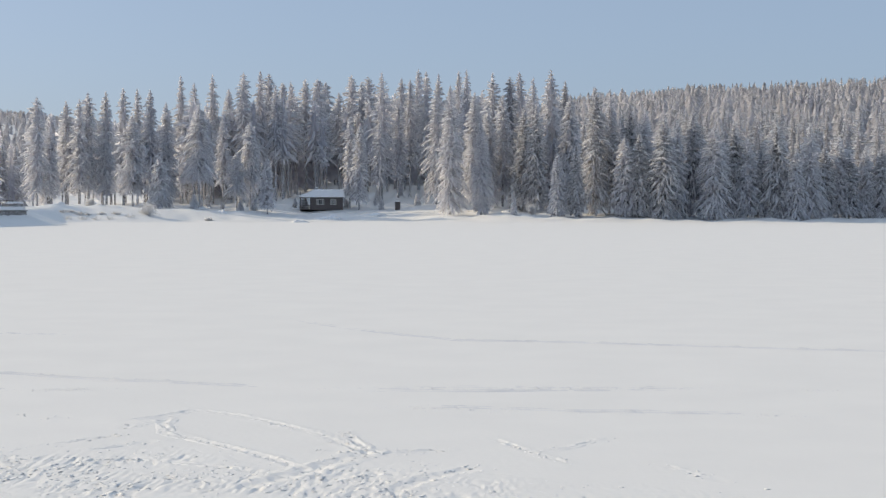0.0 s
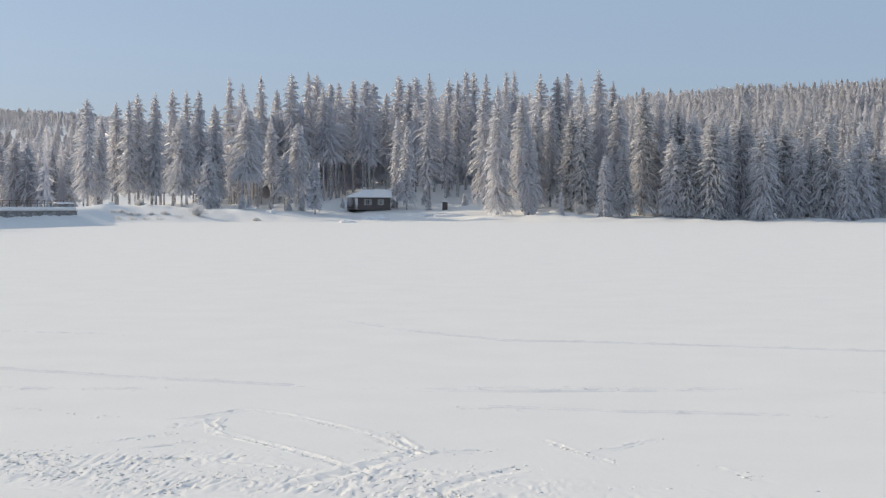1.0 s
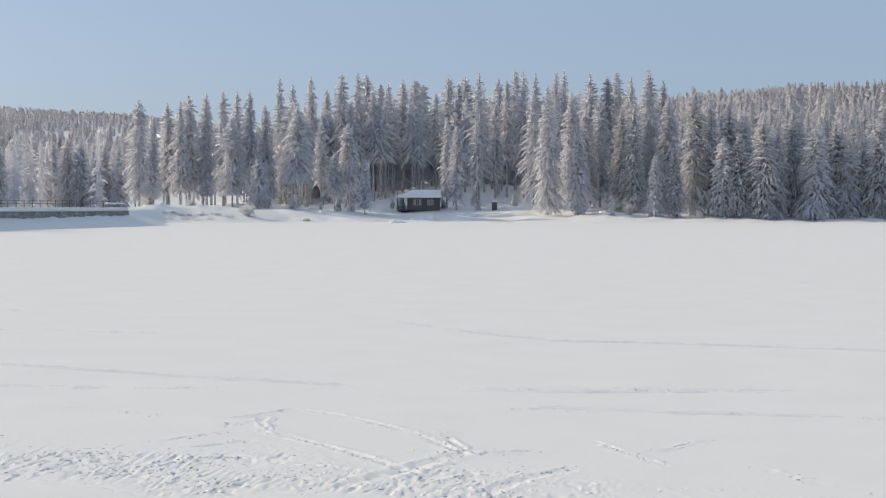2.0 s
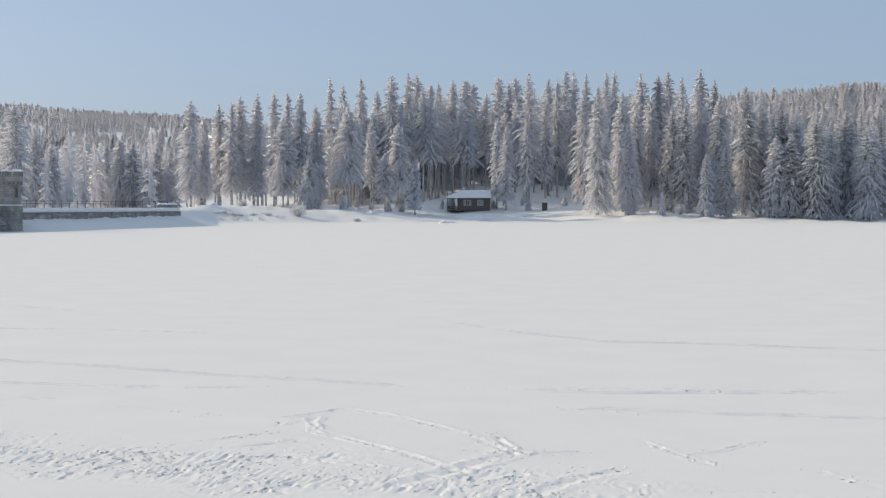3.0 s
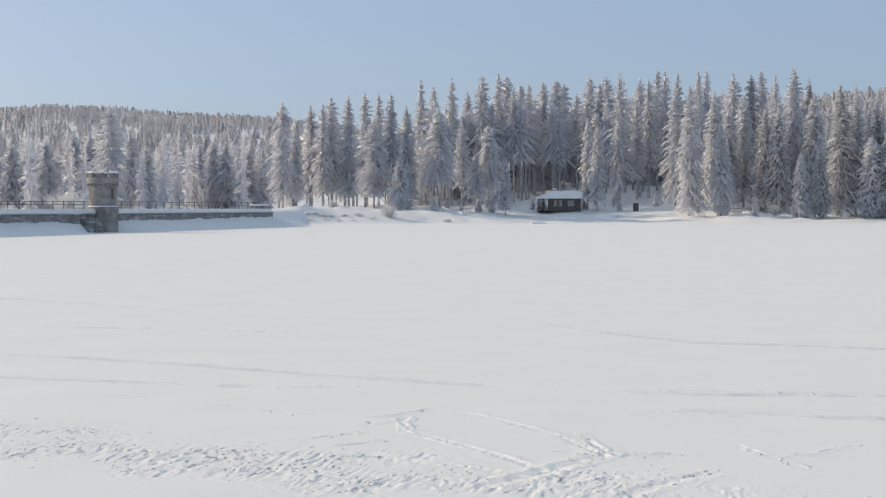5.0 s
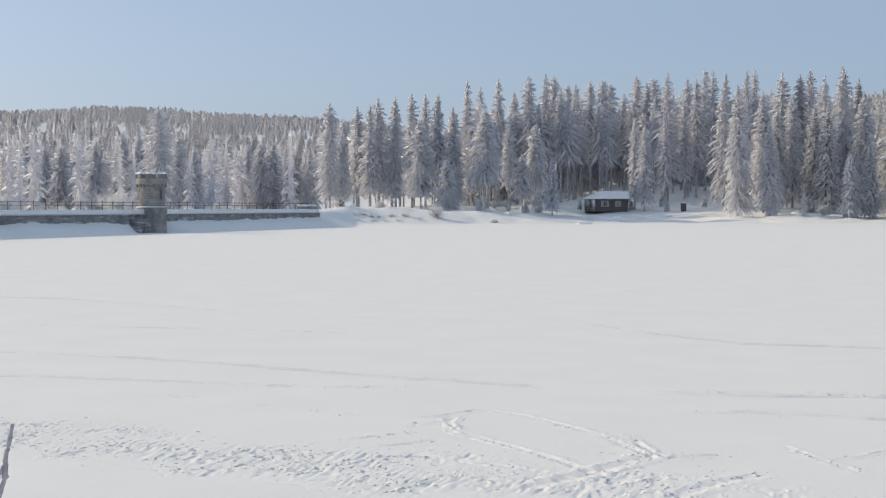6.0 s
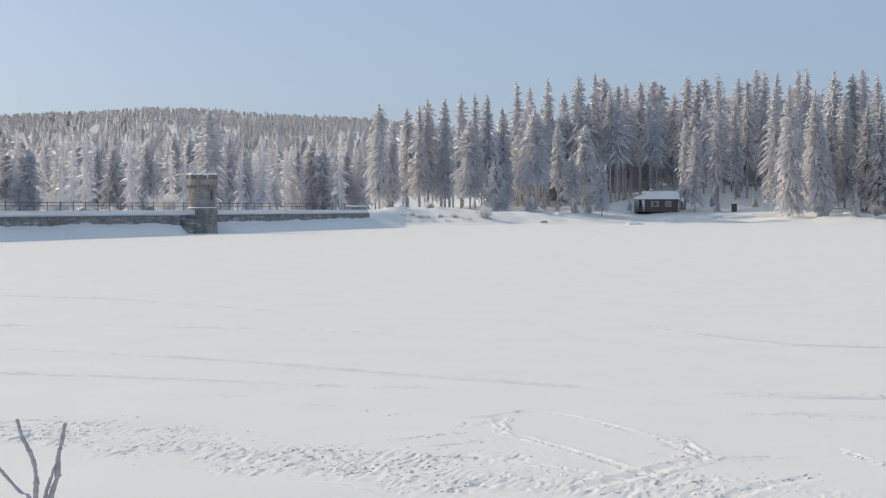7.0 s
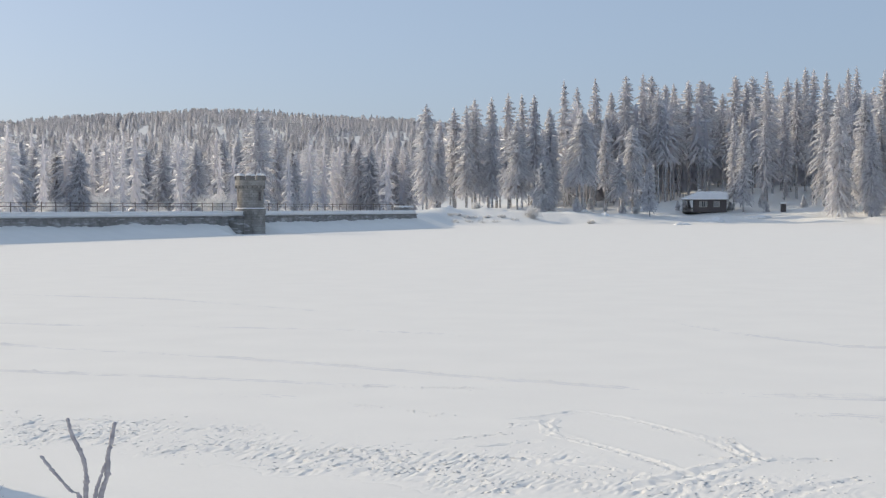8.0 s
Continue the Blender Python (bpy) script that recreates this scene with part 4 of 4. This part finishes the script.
def valve_tower():
    tower = tagged(new("valve_tower"), "round stone valve tower with snowy battlements on the dam", "tower")
    part("shaft", ring_mesh("shaft", [(2.10, -1.0), (2.06, 2.62), (1.86, 2.70), (1.84, 6.10)], TOWER_STONE), tower)
    part("base_ring", ring_mesh("base_ring", [(1.90, 2.58), (2.16, 2.60), (2.16, 3.22), (2.05, 3.33), (1.85, 3.35)], TOWER_STONE), tower)
    part("base_snow", ring_mesh("base_snow", [(1.84, 3.32), (2.12, 3.32), (2.06, 3.40), (1.86, 3.46)], CAP), tower, "thin ring of snow on the ledge")
    part("corbel_ring", ring_mesh("corbel_ring", [(1.86, 6.05), (1.92, 6.12), (2.00, 6.30), (2.12, 6.42), (2.13, 6.75), (1.86, 6.78)], TOWER_STONE), tower)
    corbel = box_mesh("corbel", (0.30, 0.20, 0.34), (0, 0, 0), TOWER_STONE, 0.03)
    for k in range(18):
        a = 2 * math.pi * k / 18
        part("corbel", corbel, tower, at=Matrix.Rotation(a, 4, "Z") @ pose(1.96, 0, 6.16))
    part("breastwork", ring_mesh("breastwork", [(2.10, 6.72), (2.10, 7.12), (1.72, 7.12), (1.72, 6.70)], TOWER_STONE), tower)
    part("roof_snow", ring_mesh("roof_snow", [(1.74, 6.6), (1.74, 6.95), (1.2, 7.02), (0.4, 7.05)], CAP), tower)
    for k in range(8):
        a = 2 * math.pi * (k + 0.3) / 8
        bm = bmesh.new()
        bmesh.ops.create_cube(bm, size=1, matrix=pose(1.93, 0, 7.42) @ Matrix.Diagonal((0.42, 0.80, 0.62, 1)))
        me = bm_mesh("merlon", bm, TOWER_STONE, bevel=0.03)
        merlon = part("merlon", me, tower, at=Matrix.Rotation(a, 4, "Z"))
        bm = bmesh.new()
        bmesh.ops.create_icosphere(bm, subdivisions=2, radius=0.5, matrix=pose(1.93, 0, 7.70) @ Matrix.Diagonal((0.58, 0.92 + 0.08 * (k % 3), 0.60 + 0.08 * (k % 2), 1)))
        for v in bm.verts:
            v.co += v.co.normalized() * 0.05 * noise.noise(v.co * 3 + Vector((k, 0, 0)))
            v.co.z = max(v.co.z, 7.69)
        part("snow_cap", bm_mesh("snow_cap", bm, CAP, True), merlon, "rounded cap of snow")
    for a in (-24.0, -140.0):
        slot = part("slit_window", box_mesh("slit_window", (0.12, 0.42, 1.15), (1.81, 0, 5.0), DARK_WOOD, 0.01), tower, "narrow dark slit window", at=Matrix.Rotation(radians(a), 4, "Z"))
        part("lintel", box_mesh("lintel", (0.18, 0.75, 0.2), (1.83, 0, 5.68), TOWER_STONE, 0.02), slot)
        part("sill", box_mesh("sill", (0.2, 0.7, 0.12), (1.84, 0, 4.36), TOWER_STONE, 0.02), slot)
    return tower


valve_tower().matrix_basis = pose(-73.8, 189.4, 0, 0, 0, 0) @ Matrix.Diagonal((0.93, 0.93, 0.985, 1))

# buttress of the tower, stepping down to the ice
buttress = tagged(new("tower_buttress"), "dark stepped stone buttress at the foot of the tower", "buttress")
buttress.matrix_basis = DAM_FRAME @ pose(99.9, -0.5, -0.5)
part("step", box_mesh("step", (2.2, 1.9, 2.6), (0.0, 0.0, 1.3), DAM_STONE, 0.06), buttress)
part("step", box_mesh("step", (1.8, 1.7, 1.7), (-1.8, 0.0, 1.7), DAM_STONE, 0.06), buttress)


def railing():
    rail = tagged(new("railing"), "thin dark steel railing along the snowy dam crest", "railing")
    rail.matrix_basis = DAM_FRAME @ pose(0, 0.75, 3.2)
    bm = bmesh.new()
    bmesh.ops.create_cone(bm, cap_ends=True, segments=8, radius1=0.055, radius2=0.05, depth=1.15, matrix=pose(0, 0, 0.42))
    bmesh.ops.create_uvsphere(bm, u_segments=8, v_segments=5, radius=0.055, matrix=pose(0, 0, 1.0))
    post = bm_mesh("post", bm, RAIL_STEEL, True)
    bm = bmesh.new()
    bmesh.ops.create_cone(bm, cap_ends=True, segments=8, radius1=0.032, radius2=0.032, depth=2.6, matrix=pose(1.3, 0, 0, 0, 90, 0))
    bar = bm_mesh("rail", bm, RAIL_STEEL, True)
    for k in range(int(DAM_LEN / 2.6)):
        x = 1.0 + 2.6 * k
        if abs(x + 1.3 - 104.3) < 3.2:
            continue
        part("post", post, rail, at=pose(x, 0, 0, 0.6 * math.sin(k * 2.1), 0.5 * math.cos(k * 1.3), 0))
        if x < DAM_LEN - 4:
            for z in (0.55, 0.93):
                part("rail", bar, rail, at=pose(x, 0, z))
    return rail


railing()

# ---- the hut on the shore ----
def hut():
    h = tagged(new("hut"), "small dark wooden hut with snow-covered roof and veranda", "hut")
    W, D, E_, R_ = 7.4, 5.0, 3.2, 4.5     # front, depth, eaves, ridge
    # board walls: shell with thickness, openings framed by the windows
    def wall(w, hgt, at, holes=()):
        ob = part("wall", bpy.data.meshes.new("wall"), h, at=at)
        ob.data.materials.append(DARK_WOOD)
        bm = bmesh.new()
        xs = sorted({0, w, *[c for a, b, _, _ in holes for c in (a, b)]})
        zs = sorted({0, hgt, *[c for _, _, a, b in holes for c in (a, b)]})
        for x0, x1 in zip(xs, xs[1:]):
            for z0, z1 in zip(zs, zs[1:]):
                if not any(a <= x0 and x1 <= b and c <= z0 and z1 <= d for a, b, c, d in holes):
                    bmesh.ops.create_cube(bm, size=1, matrix=Matrix.Translation(((x0 + x1) / 2, 0, (z0 + z1) / 2)) @ Matrix.Diagonal((x1 - x0, 0.14, z1 - z0, 1)))
        bm.to_mesh(ob.data)
        bm.free()
        return ob
    wins = [(1.35, 3.05, 1.25, 2.45), (4.55, 5.85, 1.25, 2.45)]
    front = wall(W, E_, pose(-W / 2, -D / 2, 0), wins)
    board = box_mesh("batten", (0.07, 0.035, E_), (0, -0.085, E_ / 2), DARK_WOOD, 0.008)
    for k in range(25):
        x = 0.15 + k * 0.295
        if not any(a - 0.12 < x < b + 0.12 for a, b, _, _ in wins):
            part("batten", board, front, at=pose(x, 0, 0))
    wall(W, E_, pose(-W / 2, D / 2, 0))
    for sx in (-1, 1):
        side = wall(D, E_, pose(sx * W / 2, -D / 2, 0, 0, 0, 90))
        bm = bmesh.new()
        vs = [bm.verts.new(c) for c in ((0.06, -D / 2, E_), (0.06, D / 2, E_), (0.06, 0, R_ - 0.1), (-0.06, -D / 2, E_), (-0.06, D / 2, E_), (-0.06, 0, R_ - 0.1))]
        for f in ((0, 1, 2), (5, 4, 3), (0, 3, 4, 1), (1, 4, 5, 2), (2, 5, 3, 0)):
            bm.faces.new([vs[i] for i in f])
        bmesh.ops.recalc_face_normals(bm, faces=bm.faces)
        part("gable", bm_mesh("gable", bm, DARK_WOOD), h, at=pose(sx * W / 2, 0, 0))
    for a, b, c, d in wins:
        win = part("window", box_mesh("window", (b - a - 0.06, 0.03, d - c - 0.06), ((a + b) / 2, 0.02, (c + d) / 2), GLASS, 0.004), h, "small window with pale frame and curtains", at=pose(-W / 2, -D / 2, 0))
        for x, z, w, g in (((a + b) / 2, c, b - a + 0.12, 0.09), ((a + b) / 2, d, b - a + 0.12, 0.09), ((a + b) / 2, (c + d) / 2, 0.08, d - c)):
            part("frame", box_mesh("frame", (w, 0.09, g), (x, -0.06, z), FRAME_PAINT, 0.01), win, "pale painted frame")
        for x in (a, b):
            part("frame", box_mesh("frame", (0.09, 0.09, d - c), (x, -0.06, (c + d) / 2), FRAME_PAINT, 0.01), win, "pale painted frame")
        for k, x in enumerate((a + 0.32, b - 0.32)):
            part("curtain", box_mesh("curtain", (0.42, 0.02, d - c - 0.1), (x, 0.0, (c + d) / 2), CURTAIN, 0.004), win, "pale curtain")
    # roof boards and the snow on them, front and back, reaching over the veranda
    slope, over = math.degrees(math.atan2(R_ - E_, D / 2)), 0.55
    length = math.hypot(R_ - E_, D / 2) + over

    def hipped(x, y, sy):
        """Draw the end over the veranda back towards the ridge."""
        x = x if sy < 0 else x + 2.4
        far, t = x * -sy, min(max(-y / length, 0), 1)
        return x if far > -2.6 else sy * -(-2.6 + (far + 2.6) * (0.12 + 0.88 * t))

    for sy in (-1, 1):
        me = box_mesh("roof", (W + 3.2, length, 0.12), (-1.2, -length / 2, 0.0), GREY_WOOD, 0.02)
        for v in me.vertices:
            v.co.x = hipped(v.co.x, v.co.y, sy)
        ob = part("roof", me, h, at=pose(0, 0, R_, 0, 0, 0 if sy < 0 else 180) @ pose(0, 0, 0, slope, 0, 0))
        bm = bmesh.new()
        bmesh.ops.create_grid(bm, x_segments=34, y_segments=14, size=0.5, matrix=Matrix.Translation((-1.2, -length / 2, 0.26)) @ Matrix.Diagonal((W + 3.45, length + 0.16, 1, 1)))
        for v in bm.verts:
            v.co.z += 0.10 * noise.noise(v.co * 0.7 + Vector((0, 0, sy * 7.0)))
        ext = bmesh.ops.extrude_face_region(bm, geom=list(bm.faces))
        for v in [g for g in ext["geom"] if isinstance(g, bmesh.types.BMVert)]:
            v.co.z = 0.055
        for v in bm.verts:
            ex = max(abs(v.co.x + 1.2) - (W + 3.45) / 2 + 0.25, 0) + max(abs(v.co.y + length / 2) - length / 2 + 0.1, 0)
            if v.co.z > 0.1:
                v.co.z -= ex * 0.5
        for v in bm.verts:
            v.co.x = hipped(v.co.x, v.co.y, sy)
        bmesh.ops.recalc_face_normals(bm, faces=bm.faces)
        part("roof_snow", bm_mesh("roof_snow", bm, CAP, True), ob, "thick even blanket of snow")
    part("ridge_snow", box_mesh("ridge_snow", (W - 0.6, 0.5, 0.3), (0.45, 0, R_ + 0.24), CAP, 0.12), h)
    # the hip over the veranda
    bm = bmesh.new()
    ex, ey, ez = -W / 2 - 2.8, D / 2 + over * 0.8, E_ - 0.2
    vs = [bm.verts.new(c) for c in ((-2.75, 0.05, R_ + 0.25), (ex, -ey, ez + 0.3), (ex, ey, ez + 0.3), (-2.75, 0.05, R_ - 0.1), (ex, -ey, ez - 0.05), (ex, ey, ez - 0.05))]
    for f in ((0, 1, 2), (5, 4, 3), (0, 3, 4, 1), (1, 4, 5, 2), (2, 5, 3, 0)):
        bm.faces.new([vs[i] for i in f])
    bmesh.ops.recalc_face_normals(bm, faces=bm.faces)
    part("hip_snow", bm_mesh("hip_snow", bm, CAP), h, "snow blanket over the hipped end")
    # veranda at the side: posts, rail and boards
    part("veranda_floor", box_mesh("veranda_floor", (2.5, D, 0.2), (-W / 2 - 1.25, 0, 0.1), GREY_WOOD), h)
    for y in (-D / 2 + 0.1, 0, D / 2 - 0.1):
        part("veranda_post", box_mesh("veranda_post", (0.14, 0.14, E_ + (0.0 if y else 1.2)), (-W / 2 - 2.4, y, (E_ + (0.0 if y else 1.2)) / 2), GREY_WOOD), h)
    for z in (0.55, 1.0):
        part("veranda_rail", box_mesh("veranda_rail", (2.4, 0.06, 0.12), (-W / 2 - 1.25, -D / 2 + 0.1, z), GREY_WOOD), h)
    for k in range(8):
        part("baluster", box_mesh("baluster", (0.12, 0.04, 0.8), (-W / 2 - 2.2 + 0.28 * k, -D / 2 + 0.14, 0.62), GREY_WOOD, 0.008), h)
    part("chimney", box_mesh("chimney", (0.45, 0.45, 0.9), (-2.3, 0.6, R_ + 0.2), GREY_WOOD, 0.02), h)
    cap = bmesh.new()
    bmesh.ops.create_icosphere(cap, subdivisions=2, radius=0.5, matrix=pose(-2.3, 0.6, R_ + 0.72) @ Matrix.Diagonal((0.8, 0.8, 0.5, 1)))
    part("chimney_snow", bm_mesh("chimney_snow", cap, CAP, True), h)
    return h


HUT_AZ, HUT_R = -4.33, 344.0
hp = polar(HUT_AZ, HUT_R)
hut().matrix_basis = pose(hp.x, hp.y, 2.3, 0, 0, 6) @ Matrix.Diagonal((0.95, 0.95, 0.94, 1))


def shed():
    s = tagged(new("box_shed"), "narrow dark wooden box with snow on its lid", "shed")
    part("body", box_mesh("body", (1.05, 0.9, 1.75), (0, 0, 0.85), DARK_WOOD, 0.03), s)
    for x in (-0.35, 0, 0.35):
        part("board", box_mesh("board", (0.3, 0.04, 1.6), (x, -0.46, 0.88), DARK_WOOD, 0.012), s)
    part("lid", box_mesh("lid", (1.25, 1.1, 0.1), (0, 0, 1.78), DARK_WOOD, 0.02), s)
    part("snow_cap", box_mesh("snow_cap", (1.2, 1.05, 0.3), (0, 0, 1.96), CAP, 0.12), s, "cushion of snow")
    return s


set_on_ground(shed(), -1.69, 340, 12)


# ---- snow heaps on the shore ----
def heap(size, seed, label="rounded mound of wind-packed snow on the shore"):
    bm = bmesh.new()
    bmesh.ops.create_icosphere(bm, subdivisions=4, radius=1.0)
    for v in bm.verts:
        k = 1 + 0.38 * noise.noise(v.co * 1.6 + Vector((seed, 0, 0))) + 0.2 * noise.noise(v.co * 4.5 + Vector((0, seed, 0)))
        k *= 1 + 0.5 * max(-v.co.z, 0)
        v.co = Vector((v.co.x * k * size[0], v.co.y * k * size[1], max(v.co.z, -0.6) * k * size[2] - 0.12))
    return tagged(new("snow_mound", bm_mesh("snow_mound", bm, CAP, True)), label, "snow mound", "mounds of snow on the shore")


for n_, (az, r, sx, sy, sz, lift) in enumerate([(-4.45, 317, 1.7, 1.2, 0.8, 0), (-4.1, 317, 1.5, 1.2, 0.95, 0), (-5.35, 297, 1.7, 1.1, 0.6, 0), (-2.6, 326, 3.2, 1.4, 0.6, 0), 
                                               (-13.95, 324, 1.2, 1.0, 0.8, 0)]):
    set_on_ground(heap((sx, sy, sz), n_ * 3.7), az, r, 10.0 * n_)


# ---- rimed shrubs and reeds ----
def shrub(height, spread, seed, mat, stems=26, label="bare shrub white with hoar frost", thick=0.035, name="shrub"):
    """Many forking twigs, each a thin tapered prism."""
    rng = np.random.default_rng(seed)
    co, fa = [], []

    def twig(p, d, length, r, depth):
        q = p + d * length
        s = np.cross(d, [0.3, 0.5, 0.81])
        s /= np.linalg.norm(s)
        t = np.cross(d, s)
        b = len(co)
        for k in range(3):
            a = 2.094 * k
            co.append(p + (s * math.cos(a) + t * math.sin(a)) * r)
        for k in range(3):
            a = 2.094 * k
            co.append(q + (s * math.cos(a) + t * math.sin(a)) * r * 0.6)
        for k in range(3):
            fa.append((b + k, b + (k + 1) % 3, b + 3 + (k + 1) % 3, b + 3 + k))
        if depth:
            for _ in range(3 if depth > 1 else 4):
                e = d + rng.normal(0, 0.62, 3)
                e[2] += 0.12
                twig(p + d * length * rng.uniform(0.5, 1), e / np.linalg.norm(e), length * rng.uniform(0.5, 0.85), r * 0.6, depth - 1)

    for _ in range(stems):
        d = np.array([rng.normal(0, 0.35) * spread, rng.normal(0, 0.35) * spread, 1.0])
        twig(np.array([rng.normal(0, 0.15), rng.normal(0, 0.15), -0.1]) * spread, d / np.linalg.norm(d), height * rng.uniform(0.22, 0.46), thick, 2)
    return tagged(new(name, quick_mesh(name, np.array(co), np.array(fa), mat)), label, "shrub", "frosted shrubs")


for n_, (az, r, hgt, spread) in enumerate([(-10.85, 298, 3.6, 1.6), (-8.65, 300, 1.3, 1.6), (3.3, 320, 3.4, 1.1), (-7.0, 330, 2.2, 1.0), (-12.9, 308, 2.4, 1.6)]):
    set_on_ground(shrub(hgt, spread, 60 + n_, RIME, 90, thick=0.04), az, r)
for n_, (az, r, hgt, spread) in enumerate([(-22.6, 285, 7.5, 1.2), (-26.5, 290, 7.0, 1.3), (-18.9, 285, 3.0, 1.2), (-24.6, 285, 4.0, 1.4), (-28.4, 288, 5.0, 1.4), (-20.0, 280, 2.6, 1.2)]):
    set_on_ground(shrub(hgt, spread, 80 + n_, RIME, 64, "tall bare bush furred with white hoar frost", 0.07), az, r)
for n_, (az, r) in enumerate([(-13.9, 292), (-13.6, 293), (-13.3, 292), (-13.0, 293), (-12.5, 294), (-12.0, 295)]):
    set_on_ground(shrub(1.0 + 0.2 * (n_ % 3), 2.0, 120 + n_, RIME, 60, "low frosted shrub on the snowy bank", 0.035), az, r)
for n_, (az, r) in enumerate([(-13.75, 288), (-13.2, 289), (-12.7, 289), (-12.2, 290), (-11.5, 293)]):
    set_on_ground(shrub(1.5, 2.2, 30 + n_, REED, 26, "frosted dry reeds half buried in lake snow", 0.02, "reeds"), az, r)


# ---- the frosted twigs close by ----
def stem(name, points, r0, r1, parent, label="", seed=0):
    """A knobbly twig through the points."""
    rng = np.random.default_rng(seed)
    pts = [Vector(p) for p in points]
    fine = []
    for a, b, c, d in zip([pts[0]] + pts[:-2], pts[:-1], pts[1:], pts[2:] + [pts[-1]]):
        for k in range(9):
            t = k / 9
            fine.append(0.5 * ((2 * b) + (c - a) * t + (2 * a - 5 * b + 4 * c - d) * t * t + (3 * b - a - 3 * c + d) * t ** 3))
    fine.append(pts[-1])
    bm, rows = bmesh.new(), []
    for i, p in enumerate(fine):
        s = i / (len(fine) - 1)
        r = (r0 + (r1 - r0) * s) * (1 + 0.16 * rng.normal()) * (0.55 if i == len(fine) - 1 else 1)
        rows.append([bm.verts.new(p + Vector((math.cos(a) * r, math.sin(a) * r * 1.0, 0)) + Vector((rng.normal(), rng.normal(), rng.normal())) * 0.08 * r) for a in np.linspace(0, 2 * math.pi, 9)[:-1]])
    for a, b in zip(rows, rows[1:]):
        for k in range(8):
            bm.faces.new((a[k], a[(k + 1) % 8], b[(k + 1) % 8], b[k]))
    bm.faces.new(rows[0][::-1])
    bm.faces.new(rows[-1])
    return part(name, bm_mesh(name, bm, TWIG, True), parent, label)


bush = tagged(new("bush"), "bare bush of frosted twigs standing in smooth snow", "bush")
bush.matrix_basis = pose(-4.57, 8.89, 0.53)
stem("twig", [(0.00, 0.00, 0.0), (-0.02, -0.01, 0.45), (-0.05, -0.02, 0.83), (-0.10, -0.05, 0.89), (-0.19, -0.10, 1.015), (-0.26, -0.134, 1.12)], 0.020, 0.013, bush, seed=1)
stem("twig", [(0.01, 0.02, 0.0), (-0.01, 0.01, 0.5), (-0.02, 0.0, 0.84), (-0.016, 0.0, 0.97), (-0.034, -0.013, 1.10), (-0.09, -0.043, 1.245), (-0.115, -0.055, 1.352)], 0.020, 0.012, bush, seed=2)
stem("twig", [(0.03, 0.01, 0.0), (0.045, 0.02, 0.5), (0.064, 0.037, 0.833), (0.103, 0.057, 0.983), (0.107, 0.059, 1.11), (0.123, 0.067, 1.18), (0.146, 0.078, 1.317)], 0.021, 0.013, bush, seed=3)
stem("twig", [(0.02, -0.02, 0.0), (0.02, 0.01, 0.5), (0.033, 0.022, 0.834), (0.059, 0.035, 0.949), (0.097, 0.054, 1.063)], 0.019, 0.011, bush, seed=4)

# a bare bush on the bank beside; an unseen mound is added for shade
thicket = shrub(0.55, 1.2, 5, TWIG, 12, "bare frosted bush half buried in a snow bank", 0.006, "thicket")
set_on_ground(thicket, -31.2, 17.7)
set_on_ground(heap((0.9, 0.9, 1.0), 4.4, "rounded snow mound added out of view to cast shade"), -34.5, 18.7, 20)

# ---- young trees and snow-covered stumps under the grove ----
sapling_rng = random.Random(21)
for k in range(38):
    az = sapling_rng.uniform(-9.5, 2.2)
    if -6.2 < az < -2.6 and k % 2:
        continue
    r = float(np.interp(az, SHORE_AZ, SHORE_R)) + sapling_rng.uniform(34, 56)
    young = spruce(sapling_rng.uniform(1.6, 3.6), sapling_rng.uniform(0.5, 0.9), 0.02, 700 + k, False, "tiny young spruce buried in snow under the grove")
    set_on_ground(tagged(young, group="young spruces under the grove"), az, r, 40 * k)
for k in range(9):
    az = 2.6 + 1.4 * k + sapling_rng.uniform(-0.6, 0.6)
    r = float(np.interp(az, SHORE_AZ, SHORE_R)) + sapling_rng.uniform(14, 22)
    young = spruce(sapling_rng.uniform(1.8, 5.6), sapling_rng.uniform(0.7, 1.2), 0.02, 760 + k, False, "small snow-covered spruce at the foot of the tall trees")
    set_on_ground(tagged(young, group="young spruces along the shore"), az, r, 53 * k)
for k in range(14):
    az = sapling_rng.uniform(-9.5, 3.0)
    r = float(np.interp(az, SHORE_AZ, SHORE_R)) + sapling_rng.uniform(22, 60)
    if not -5.6 < az < -3.0:
        set_on_ground(heap((sapling_rng.uniform(0.7, 1.6), 0.9, sapling_rng.uniform(0.35, 0.7)), 50 + k, "snow-covered stump on the forest floor"), az, r, 30 * k)
